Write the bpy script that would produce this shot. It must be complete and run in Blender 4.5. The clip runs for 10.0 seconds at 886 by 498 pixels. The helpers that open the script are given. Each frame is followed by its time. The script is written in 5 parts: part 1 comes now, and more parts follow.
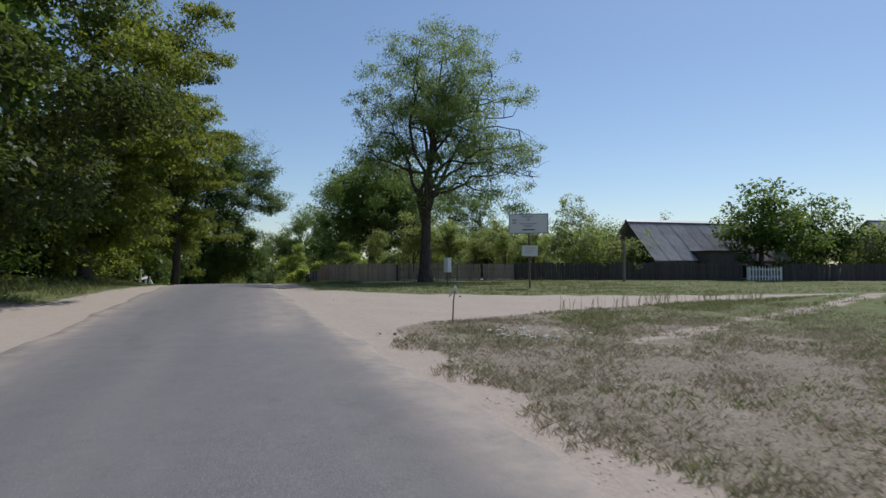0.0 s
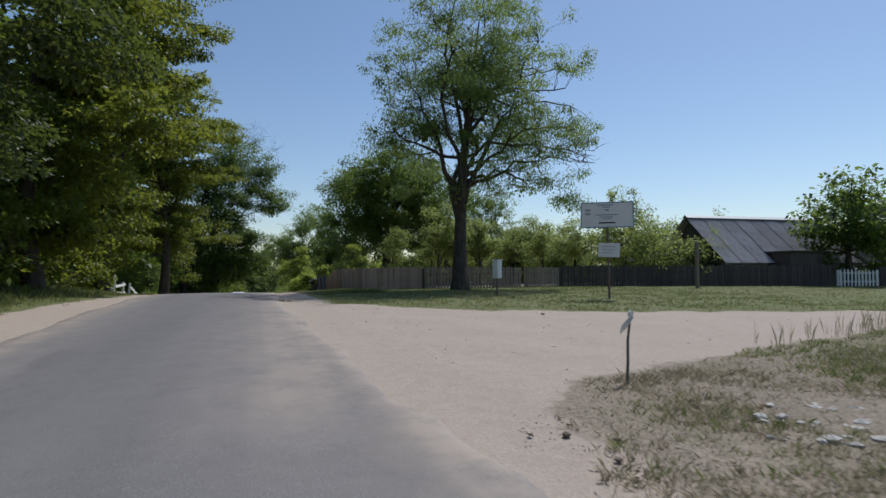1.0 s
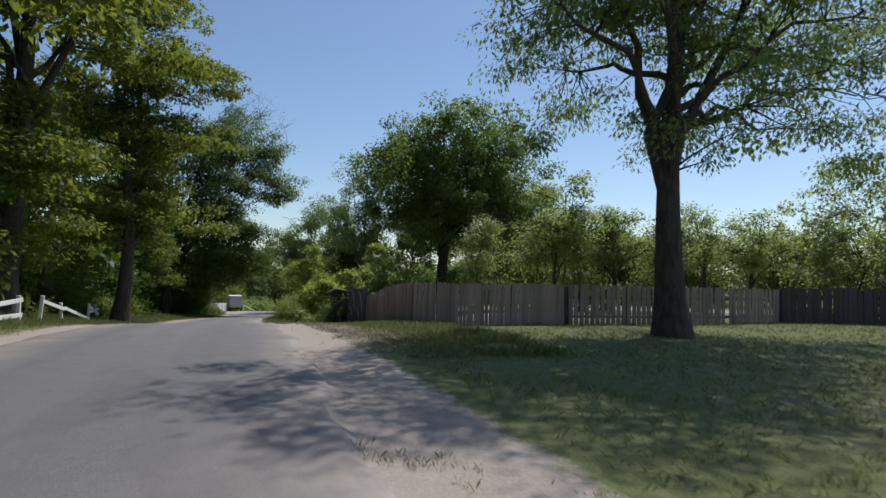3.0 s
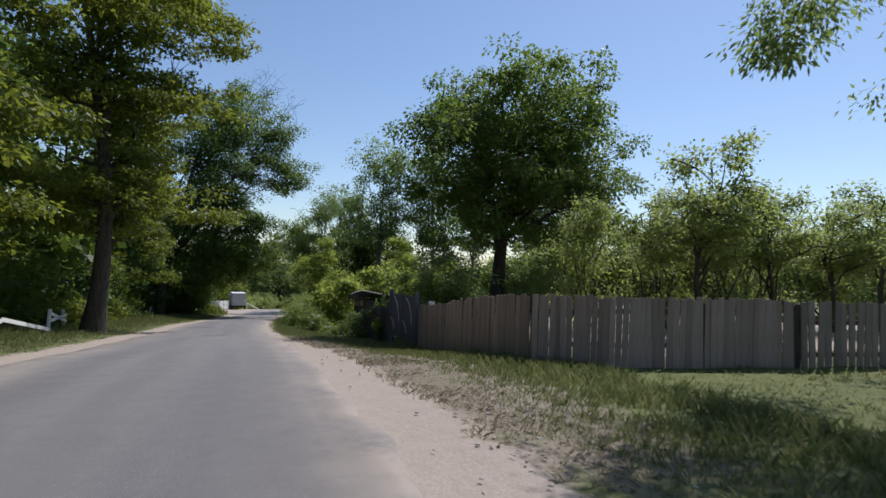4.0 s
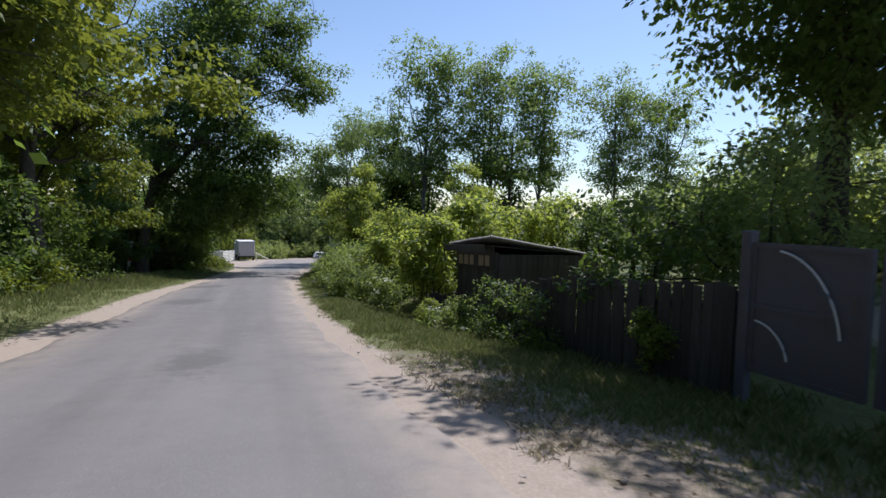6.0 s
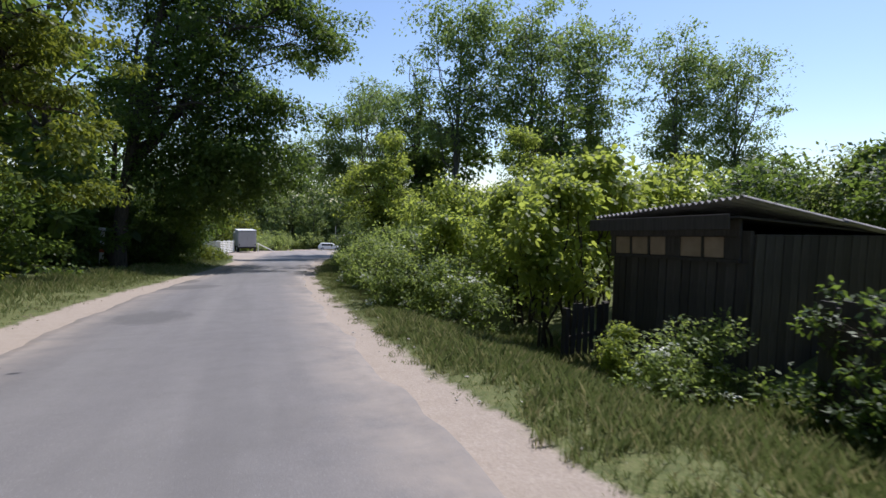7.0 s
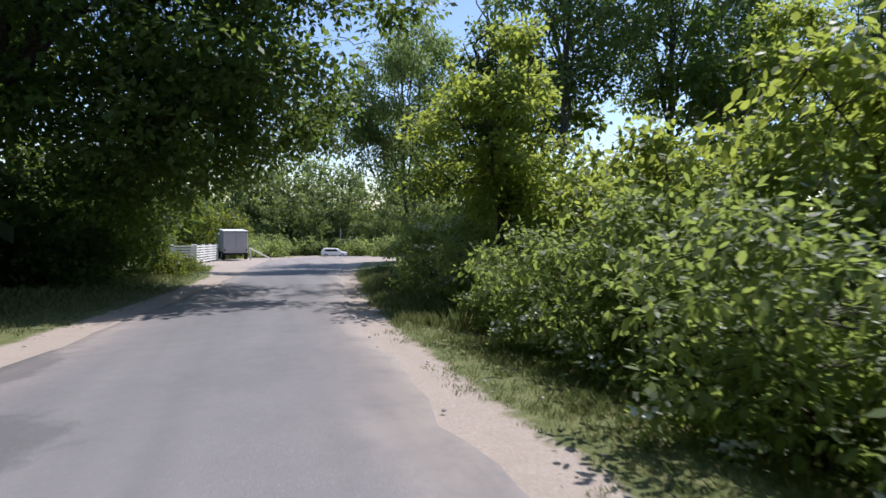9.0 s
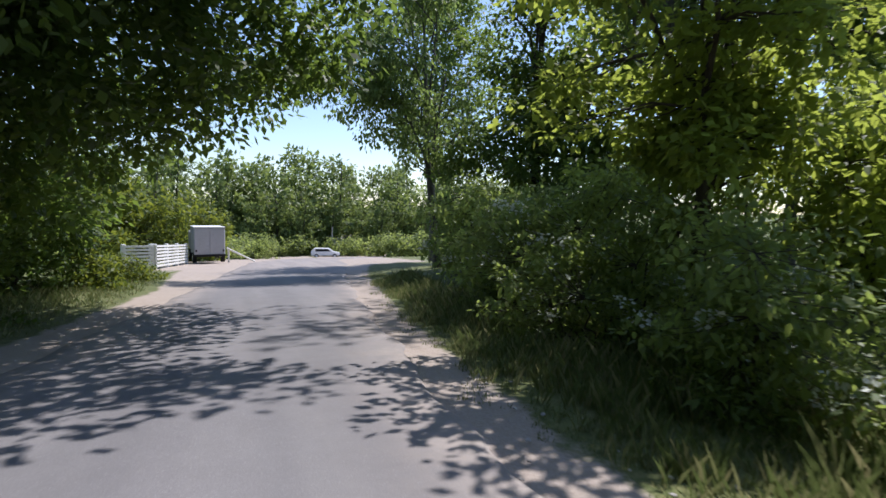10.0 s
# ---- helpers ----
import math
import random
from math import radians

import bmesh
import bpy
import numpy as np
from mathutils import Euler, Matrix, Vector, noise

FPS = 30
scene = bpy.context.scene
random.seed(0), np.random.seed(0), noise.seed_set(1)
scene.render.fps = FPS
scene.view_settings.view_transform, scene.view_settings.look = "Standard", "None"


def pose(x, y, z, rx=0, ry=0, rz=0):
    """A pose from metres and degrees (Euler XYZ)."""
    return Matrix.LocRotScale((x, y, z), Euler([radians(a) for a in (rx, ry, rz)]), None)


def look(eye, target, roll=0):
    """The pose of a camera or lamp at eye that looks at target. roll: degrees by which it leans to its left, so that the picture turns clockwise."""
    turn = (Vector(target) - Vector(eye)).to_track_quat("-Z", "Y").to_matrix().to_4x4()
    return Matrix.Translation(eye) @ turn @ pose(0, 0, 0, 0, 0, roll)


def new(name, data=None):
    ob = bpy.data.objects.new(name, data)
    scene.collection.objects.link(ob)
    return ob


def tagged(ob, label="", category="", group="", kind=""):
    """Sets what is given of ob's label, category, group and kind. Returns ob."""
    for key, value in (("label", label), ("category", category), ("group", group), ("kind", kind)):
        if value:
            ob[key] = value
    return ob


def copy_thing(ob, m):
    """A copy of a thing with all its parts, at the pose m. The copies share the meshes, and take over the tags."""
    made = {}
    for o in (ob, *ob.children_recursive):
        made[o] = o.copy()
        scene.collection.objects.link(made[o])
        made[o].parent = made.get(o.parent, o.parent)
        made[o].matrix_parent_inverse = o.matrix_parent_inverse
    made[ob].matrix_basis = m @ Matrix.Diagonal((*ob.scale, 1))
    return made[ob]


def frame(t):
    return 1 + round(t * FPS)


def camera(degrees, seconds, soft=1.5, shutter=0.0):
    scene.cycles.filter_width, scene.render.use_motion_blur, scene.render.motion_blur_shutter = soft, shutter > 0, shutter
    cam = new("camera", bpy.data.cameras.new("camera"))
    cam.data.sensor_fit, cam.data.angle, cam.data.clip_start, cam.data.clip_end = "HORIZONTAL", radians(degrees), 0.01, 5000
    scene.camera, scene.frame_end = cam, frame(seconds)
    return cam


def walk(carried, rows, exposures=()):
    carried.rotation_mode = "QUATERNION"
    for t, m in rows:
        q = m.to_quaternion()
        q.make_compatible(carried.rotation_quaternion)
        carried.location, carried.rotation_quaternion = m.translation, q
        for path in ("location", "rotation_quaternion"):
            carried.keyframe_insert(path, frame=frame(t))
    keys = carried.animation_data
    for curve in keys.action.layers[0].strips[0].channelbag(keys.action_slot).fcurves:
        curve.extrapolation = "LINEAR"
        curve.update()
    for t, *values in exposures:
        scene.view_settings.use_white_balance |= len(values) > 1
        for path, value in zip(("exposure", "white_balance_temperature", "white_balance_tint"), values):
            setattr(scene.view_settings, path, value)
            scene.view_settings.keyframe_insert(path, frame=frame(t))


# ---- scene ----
cam = camera(78.9, 10.0, soft=1.5, shutter=0.1)
METRES, EYE, TILT, LEAN, TURN = 68.0, 1.3, 2.0, 0.0, -19.8
ROWS = [
    (0.0, 0.0, 0.0, 0.0, 0.0, 0.0, -0.0),
    (0.5, -0.0127, 0.0393, -0.0009, 0.03, 0.16, 0.06),
    (1.0, -0.0246, 0.0779, -0.0021, 0.16, 0.39, 0.17),
    (1.5, -0.0403, 0.1241, -0.0016, -0.13, 0.56, 0.31),
    (2.0, -0.0533, 0.1639, -0.0021, 0.01, 0.81, 0.11),
    (2.5, -0.0708, 0.2102, -0.0024, -0.03, 0.84, -0.84),
    (4.0, -0.1236, 0.3437, -0.004, 0.38, 0.33, -1.98),
    (4.5, -0.1407, 0.3858, -0.0057, 0.6, -0.44, -1.56),
    (5.0, -0.1607, 0.4382, -0.0096, 0.76, -2.55, -1.36),
    (5.5, -0.1791, 0.4821, -0.0142, 0.78, -4.25, -1.53),
    (7.0, -0.2341, 0.625, -0.0329, 0.84, -6.32, -1.35),
    (7.5, -0.253, 0.6733, -0.0398, 0.66, -6.25, -1.44),
    (8.0, -0.2715, 0.7267, -0.0462, 0.69, -6.22, -1.01),
    (8.5, -0.2899, 0.7738, -0.0514, 0.41, -5.87, -1.2),
    (9.0, -0.3067, 0.8297, -0.0569, 0.16, -5.72, -1.14),
    (9.5, -0.3237, 0.8854, -0.063, -0.54, -5.57, -0.69),
    (10.0, -0.3378, 0.9367, -0.0691, -1.2, -5.8, -0.7),
]
walk(cam, [(t, pose(0, 0, EYE, TILT, LEAN, TURN) @ pose(METRES * x, METRES * y, METRES * z, 90 + pitch, roll, yaw)) for t, x, y, z, yaw, pitch, roll in ROWS],
     exposures=((0.0, -0.1, 5900, 10), (2.5, 0.0, 5900, 10), (4.0, 0.17, 5880, 13), (5.5, 0.36, 5850, 14), (8.0, 0.5, 5800, 16), (10.0, 0.68, 5800, 16)))

SKY_STRENGTH, SUN_STRENGTH = 0.106, 3.9

# ---- world, sun ----
SUN_EL, SUN_AZ = 59.0, 58.0          # degrees; azimuth clockwise from +y
world = bpy.data.worlds.new("world")
scene.world = world
world.use_nodes = True
wn = world.node_tree
sky = wn.nodes.new("ShaderNodeTexSky")
sky.sky_type = "NISHITA"
sky.sun_disc = False
sky.sun_elevation, sky.sun_rotation = radians(SUN_EL), radians(SUN_AZ)
sky.altitude, sky.air_density, sky.dust_density, sky.ozone_density = 150, 1.1, 0.5, 0.6
wn.links.new(sky.outputs[0], wn.nodes["Background"].inputs[0])
wn.nodes["Background"].inputs[1].default_value = SKY_STRENGTH

sun_data = bpy.data.lights.new("sun", "SUN")
sun_data.energy, sun_data.angle, sun_data.color = SUN_STRENGTH, radians(0.55), (1.0, 0.93, 0.82)
sun = new("sun", sun_data)
_az, _el = radians(SUN_AZ), radians(SUN_EL)
sun.matrix_world = look((0, 0, 60), (-math.sin(_az) * math.cos(_el), -math.cos(_az) * math.cos(_el), 60 - math.sin(_el)))


# ---- materials ----
class Mat:
    """A small builder for node materials."""

    def __init__(self, name):
        self.m = bpy.data.materials.new(name)
        self.m.use_nodes = True
        self.t = self.m.node_tree
        self.b = self.t.nodes["Principled BSDF"]
        self.b.inputs["Specular IOR Level"].default_value = 0.3
        self.coord = self.t.nodes.new("ShaderNodeTexCoord")
        self.geo = self.t.nodes.new("ShaderNodeNewGeometry")

    def put(self, a, b):
        self.t.links.new(a, b)

    def noise(self, scale, detail=4, rough=0.6, space="world", stretch=None):
        n = self.t.nodes.new("ShaderNodeTexNoise")
        n.inputs["Scale"].default_value = scale
        n.inputs["Detail"].default_value = detail
        n.inputs["Roughness"].default_value = rough
        src = self.geo.outputs["Position"] if space == "world" else self.coord.outputs["Object"]
        if stretch:
            mp = self.t.nodes.new("ShaderNodeMapping")
            mp.inputs["Scale"].default_value = stretch
            self.put(src, mp.inputs[0])
            src = mp.outputs[0]
        self.put(src, n.inputs["Vector"])
        return n.outputs["Fac"]

    def ramp(self, fac, *stops):
        r = self.t.nodes.new("ShaderNodeValToRGB")
        e = r.color_ramp.elements
        while len(e) < len(stops):
            e.new(0.5)
        for s, (p, c) in zip(e, stops):
            s.position = p
            s.color = (*c, 1) if len(c) == 3 else c
        self.put(fac, r.inputs[0])
        return r.outputs[0]

    def grey(self, fac, lo, hi, a=0.0, b=1.0):
        n = self.t.nodes.new("ShaderNodeMapRange")
        n.inputs[1].default_value, n.inputs[2].default_value = lo, hi
        n.inputs[3].default_value, n.inputs[4].default_value = a, b
        self.put(fac, n.inputs[0])
        return n.outputs[0]

    def math(self, op, a, b):
        n = self.t.nodes.new("ShaderNodeMath")
        n.operation = op
        for i, v in enumerate((a, b)):
            if isinstance(v, (int, float)):
                n.inputs[i].default_value = v
            else:
                self.put(v, n.inputs[i])
        return n.outputs[0]

    def mix(self, fac, a, b, mode="MIX"):
        n = self.t.nodes.new("ShaderNodeMix")
        n.data_type, n.blend_type = "RGBA", mode
        for i, v in ((0, fac), (6, a), (7, b)):
            if isinstance(v, (int, float)):
                n.inputs[i].default_value = v
            elif isinstance(v, tuple):
                n.inputs[i].default_value = (*v, 1)
            else:
                self.put(v, n.inputs[i])
        return n.outputs[2]

    def attr(self, name):
        n = self.t.nodes.new("ShaderNodeAttribute")
        n.attribute_name = name
        return n.outputs["Fac"]

    def random(self):
        return self.t.nodes.new("ShaderNodeObjectInfo").outputs["Random"]

    def island(self):
        return self.geo.outputs["Random Per Island"]

    def colour(self, c):
        if isinstance(c, tuple):
            self.b.inputs["Base Color"].default_value = (*c, 1)
        else:
            self.put(c, self.b.inputs["Base Color"])
        return self

    def rough(self, v):
        if isinstance(v, (int, float)):
            self.b.inputs["Roughness"].default_value = v
        else:
            self.put(v, self.b.inputs["Roughness"])
        return self

    def bump(self, h, strength=0.4, dist=0.01):
        n = self.t.nodes.new("ShaderNodeBump")
        n.inputs["Strength"].default_value, n.inputs["Distance"].default_value = strength, dist
        self.put(h, n.inputs["Height"])
        self.put(n.outputs[0], self.b.inputs["Normal"])
        return self


def leaf_material(name, dark, mid, light, trans, share=0.4):
    k = Mat(name)
    col = k.ramp(k.island(), (0.0, dark), (0.5, mid), (1.0, light))
    broad = k.noise(0.55, 2)
    col = k.mix(k.grey(broad, 0.35, 0.65, 0.0, 0.55), col, mid)
    k.colour(col).rough(0.5)
    k.b.inputs["Specular IOR Level"].default_value = 0.35
    tr = k.t.nodes.new("ShaderNodeBsdfTranslucent")
    k.put(k.mix(0.5, col, trans), tr.inputs[0])
    ms = k.t.nodes.new("ShaderNodeMixShader")
    ms.inputs[0].default_value = share
    out = k.t.nodes["Material Output"]
    k.put(k.b.outputs[0], ms.inputs[1])
    k.put(tr.outputs[0], ms.inputs[2])
    k.put(ms.outputs[0], out.inputs[0])
    return k.m


LEAF_LIME = leaf_material("leaf_lime", (0.045, 0.078, 0.016), (0.09, 0.138, 0.024), (0.175, 0.20, 0.034), (0.42, 0.44, 0.042), 0.5)
LEAF_DARK = leaf_material("leaf_dark", (0.034, 0.062, 0.017), (0.06, 0.104, 0.026), (0.105, 0.152, 0.037), (0.33, 0.45, 0.06), 0.5)
# darker, less translucent green puts the near crown's shade into the leaf colour
LEAF_SHADED = leaf_material("leaf_shaded", (0.022, 0.038, 0.012), (0.038, 0.062, 0.018), (0.075, 0.105, 0.026), (0.24, 0.30, 0.04), 0.34)
LEAF_ASH = leaf_material("leaf_ash", (0.06, 0.10, 0.034), (0.1, 0.155, 0.052), (0.155, 0.205, 0.075), (0.42, 0.54, 0.12), 0.56)
LEAF_MAPLE = leaf_material("leaf_maple", (0.07, 0.118, 0.024), (0.122, 0.182, 0.036), (0.2, 0.25, 0.055), (0.68, 0.75, 0.11), 0.62)
LEAF_PALE = leaf_material("leaf_pale", (0.085, 0.125, 0.048), (0.13, 0.178, 0.066), (0.205, 0.245, 0.09), (0.6, 0.68, 0.15), 0.58)
# lightened green: distant haze put into the colour of the far wood
LEAF_HAZED = leaf_material("leaf_hazed", (0.085, 0.125, 0.042), (0.135, 0.185, 0.058), (0.195, 0.235, 0.08), (0.38, 0.46, 0.10), 0.48)
LEAF_ELDER = leaf_material("leaf_elder", (0.095, 0.145, 0.042), (0.15, 0.205, 0.06), (0.235, 0.285, 0.09), (0.48, 0.58, 0.11), 0.57)
BLOSSOM = leaf_material("blossom", (0.55, 0.57, 0.48), (0.68, 0.70, 0.60), (0.78, 0.80, 0.72), (0.7, 0.7, 0.6), 0.3)


def bark_material(name, a, b):
    k = Mat(name)
    n = k.noise(5, 6, 0.7, stretch=(2.2, 2.2, 0.5))
    k.colour(k.ramp(n, (0.3, a), (0.7, b))).rough(0.9).bump(n, 0.7, 0.03)
    return k.m


BARK = bark_material("bark", (0.030, 0.024, 0.018), (0.105, 0.088, 0.070))
BARK_GREY = bark_material("bark_grey", (0.06, 0.055, 0.048), (0.17, 0.16, 0.145))


def blade_material(name, a, b, c):
    k = Mat(name)
    col = k.ramp(k.island(), (0.0, a), (0.55, b), (1.0, c))
    k.colour(col).rough(0.6)
    tr = k.t.nodes.new("ShaderNodeBsdfTranslucent")
    k.put(col, tr.inputs[0])
    ms = k.t.nodes.new("ShaderNodeMixShader")
    ms.inputs[0].default_value = 0.5
    k.put(k.b.outputs[0], ms.inputs[1])
    k.put(tr.outputs[0], ms.inputs[2])
    k.put(ms.outputs[0], k.t.nodes["Material Output"].inputs[0])
    return k.m


GRASS = blade_material("grass_blade", (0.115, 0.15, 0.045), (0.17, 0.205, 0.068), (0.34, 0.31, 0.15))
GRASS_DRY = blade_material("grass_dry", (0.17, 0.15, 0.088), (0.30, 0.26, 0.175), (0.47, 0.42, 0.31))

k = Mat("asphalt")
fine = k.noise(90, 3, 0.7)
mid_n = k.noise(3.0, 5, 0.65)
wide = k.noise(0.35, 3, 0.6, stretch=(2.5, 0.25, 1))
col = k.ramp(fine, (0.25, (0.082, 0.077, 0.080)), (0.55, (0.152, 0.144, 0.148)), (0.8, (0.285, 0.272, 0.275)))
col = k.mix(k.grey(wide, 0.4, 0.65, 0.0, 0.5), col, (0.185, 0.176, 0.170))
col = k.mix(k.grey(mid_n, 0.5, 0.8, 0.0, 0.35), col, (0.11, 0.106, 0.105))
mend = k.noise(0.5, 4, 0.55, stretch=(1.6, 0.55, 1))
col = k.mix(k.grey(mend, 0.60, 0.64, 0.0, 0.28), col, (0.085, 0.082, 0.082))
patch = k.attr("dust")
dusty = k.math("MULTIPLY", patch, k.grey(k.noise(1.6, 5, 0.7), 0.2, 0.6))
col = k.mix(dusty, col, (0.34, 0.285, 0.24))
col = k.mix(k.math("MULTIPLY", k.attr("worn"), k.grey(k.noise(0.8, 4), 0.2, 0.7, 0.5, 1.0)), col, (0.27, 0.255, 0.25))
col = k.mix(k.math("MULTIPLY", k.grey(k.math("ADD", k.attr("mended"), k.math("MULTIPLY", k.math("SUBTRACT", k.noise(3.5, 5, 0.7), 0.5), 1.2)), 0.35, 0.6), 0.6), col, (0.10, 0.097, 0.096))
stone_n = k.t.nodes.new("ShaderNodeTexVoronoi")
stone_n.inputs["Scale"].default_value = 48
k.put(k.geo.outputs["Position"], stone_n.inputs["Vector"])
pebble = k.math("MULTIPLY", k.grey(stone_n.outputs["Distance"], 0.12, 0.3, 1.0, 0.0), k.grey(k.noise(17, 2), 0.5, 0.6))
col = k.mix(k.math("MULTIPLY", pebble, 0.55), col, (0.34, 0.33, 0.325))
track = k.noise(0.9, 3, 0.5, stretch=(1.6, 0.04, 1))
col = k.mix(k.grey(track, 0.42, 0.6, 0.0, 0.30), col, (0.115, 0.11, 0.113))
k.colour(col).rough(k.grey(mid_n, 0.3, 0.7, 0.72, 0.92)).bump(fine, 0.5, 0.006)
ASPHALT = k.m

k = Mat("ground")
fine = k.noise(38, 5, 0.7)
mid_n = k.noise(4.5, 5, 0.65)
wide = k.noise(0.6, 4, 0.6)
sandc = k.ramp(fine, (0.2, (0.26, 0.212, 0.175)), (0.5, (0.355, 0.297, 0.25)), (0.8, (0.45, 0.385, 0.33)))
sandc = k.mix(k.grey(mid_n, 0.45, 0.75, 0.0, 0.5), sandc, (0.29, 0.238, 0.195))
grassc = k.ramp(mid_n, (0.3, (0.070, 0.090, 0.028)), (0.55, (0.115, 0.135, 0.045)), (0.75, (0.20, 0.185, 0.085)))
grassc = k.mix(k.grey(fine, 0.5, 0.6, 0.0, 0.7), grassc, (0.19, 0.18, 0.08))
grassc = k.mix(k.grey(k.noise(55, 3, 0.8), 0.56, 0.64, 0.0, 0.7), grassc, (0.04, 0.05, 0.018))
mix_n = k.noise(14, 6, 0.8)
dryc = k.ramp(mix_n, (0.32, (0.15, 0.122, 0.092)), (0.5, (0.235, 0.193, 0.152)), (0.7, (0.335, 0.282, 0.228)))
dryc = k.mix(k.grey(wide, 0.5, 0.62, 0.0, 0.28), dryc, (0.16, 0.15, 0.08))
dryc = k.mix(k.grey(k.noise(0.9, 5, 0.7), 0.54, 0.62, 0.0, 0.4), dryc, (0.35, 0.295, 0.24))
dryc = k.mix(k.grey(fine, 0.48, 0.62, 0.0, 0.75), dryc, (0.085, 0.072, 0.045))
speck = k.noise(75, 2, 0.8)
dryc = k.mix(k.grey(speck, 0.62, 0.7, 0.0, 0.6), dryc, (0.46, 0.42, 0.36))
jig = k.math("MULTIPLY", k.math("SUBTRACT", k.noise(2.2, 6, 0.75), 0.5), 1.5)
sandf = k.grey(k.math("ADD", k.attr("sand"), jig), 0.35, 0.65)
dryf = k.grey(k.math("ADD", k.attr("dry"), jig), 0.3, 0.7)
col = k.mix(dryf, grassc, dryc)
col = k.mix(sandf, col, sandc)
k.colour(col).rough(0.95).bump(k.math("ADD", fine, k.math("MULTIPLY", mid_n, 2.0)), 0.4, 0.025)
GROUND = k.m


def wood_material(name, a, b, space="object"):
    k = Mat(name)
    grain = k.noise(6, 5, 0.7, space, stretch=(4, 4, 0.35))
    col = k.ramp(grain, (0.3, a), (0.7, b))
    col = k.mix(k.grey(k.random(), 0, 1, 0.0, 0.5), col, tuple(x * 0.55 for x in a))
    k.colour(col).rough(0.85).bump(grain, 0.4, 0.004)
    return k.m


WOOD_BROWN = wood_material("fence_brown", (0.29, 0.22, 0.19), (0.45, 0.36, 0.31))
WOOD_GREY = wood_material("fence_grey", (0.215, 0.17, 0.145), (0.36, 0.30, 0.26))
WOOD_PALE = wood_material("fence_pale", (0.36, 0.34, 0.31), (0.56, 0.54, 0.50))
WOOD_DARK = wood_material("wood_dark", (0.055, 0.048, 0.046), (0.12, 0.107, 0.10))
WOOD_STICK = wood_material("stick_wood", (0.10, 0.085, 0.065), (0.22, 0.19, 0.15))


def paint_material(name, c, worn, amount=0.4, rough=0.55, metal=0.0):
    k = Mat(name)
    n = k.noise(7, 6, 0.7, "object")
    n2 = k.noise(1.3, 3, 0.6, "object")
    col = k.mix(k.grey(n, 0.52, 0.72, 0.0, amount), c, worn)
    col = k.mix(k.grey(n2, 0.4, 0.7, 0.0, amount * 0.5), col, worn)
    k.colour(col).rough(k.grey(n, 0.3, 0.7, rough, min(1.0, rough + 0.25))).bump(n, 0.12, 0.003)
    k.b.inputs["Metallic"].default_value = metal
    return k.m


WHITE_WOOD = paint_material("white_wood", (0.74, 0.73, 0.70), (0.45, 0.42, 0.37), 0.5, 0.7)
WHITE_METAL = paint_material("white_metal", (0.72, 0.73, 0.74), (0.5, 0.47, 0.43), 0.3, 0.45)
SIGN_WHITE = paint_material("sign_white", (0.70, 0.69, 0.70), (0.52, 0.49, 0.48), 0.35, 0.5)
SIGN_BLUE = paint_material("sign_blue", (0.16, 0.25, 0.36), (0.35, 0.40, 0.46), 0.5, 0.5)
SIGN_GREY = paint_material("sign_grey", (0.36, 0.36, 0.38), (0.5, 0.49, 0.48), 0.5, 0.6)
BLACK_PAINT = paint_material("black_paint", (0.02, 0.02, 0.022), (0.05, 0.05, 0.05), 0.3, 0.5)
POST_METAL = paint_material("post_metal", (0.16, 0.13, 0.12), (0.20, 0.085, 0.045), 0.7, 0.6, 0.3)
GATE_METAL = paint_material("gate_metal", (0.12, 0.125, 0.155), (0.16, 0.10, 0.085), 0.5, 0.5, 0.2)
WALL_PLASTER = paint_material("wall_plaster", (0.30, 0.27, 0.25), (0.20, 0.17, 0.15), 0.6, 0.9)
WALL_WHITE = paint_material("wall_white", (0.58, 0.575, 0.56), (0.55, 0.52, 0.47), 0.4, 0.9)
CAR_WHITE = paint_material("car_white", (0.78, 0.79, 0.80), (0.7, 0.7, 0.69), 0.2, 0.25)
VAN_GREY = paint_material("van_grey", (0.42, 0.42, 0.45), (0.32, 0.31, 0.32), 0.5, 0.5)
PALE_SHEET = paint_material("pale_sheet", (0.60, 0.60, 0.60), (0.42, 0.40, 0.38), 0.5, 0.6)
RUBBER = paint_material("rubber", (0.02, 0.02, 0.02), (0.05, 0.047, 0.042), 0.4, 0.85)
ORANGE_PAINT = paint_material("orange_paint", (0.55, 0.14, 0.05), (0.4, 0.12, 0.06), 0.4, 0.6)
CLOTH = paint_material("cloth_white", (0.75, 0.74, 0.70), (0.55, 0.52, 0.46), 0.5, 0.95)
STONE = paint_material("stone", (0.42, 0.39, 0.36), (0.26, 0.23, 0.20), 0.6, 0.95)
SOIL = paint_material("soil", (0.115, 0.09, 0.068), (0.20, 0.165, 0.13), 0.6, 0.95)
RUBBLE = paint_material("rubble", (0.50, 0.48, 0.45), (0.33, 0.30, 0.27), 0.6, 0.95)
LITTER = blade_material("litter", (0.09, 0.066, 0.045), (0.19, 0.145, 0.10), (0.36, 0.30, 0.235))

k = Mat("slate_sheet")
n = k.noise(2.2, 6, 0.7, "object")
n2 = k.noise(14, 4, 0.7, "object")
col = k.ramp(n, (0.3, (0.27, 0.262, 0.272)), (0.6, (0.43, 0.415, 0.425)), (0.8, (0.52, 0.50, 0.495)))
col = k.mix(k.grey(n2, 0.58, 0.75, 0.0, 0.5), col, (0.13, 0.14, 0.11))
col = k.mix(k.grey(k.random(), 0, 1, 0, 0.35), col, (0.20, 0.18, 0.18))
k.colour(col).rough(0.9).bump(n2, 0.3, 0.004)
SLATE = k.m

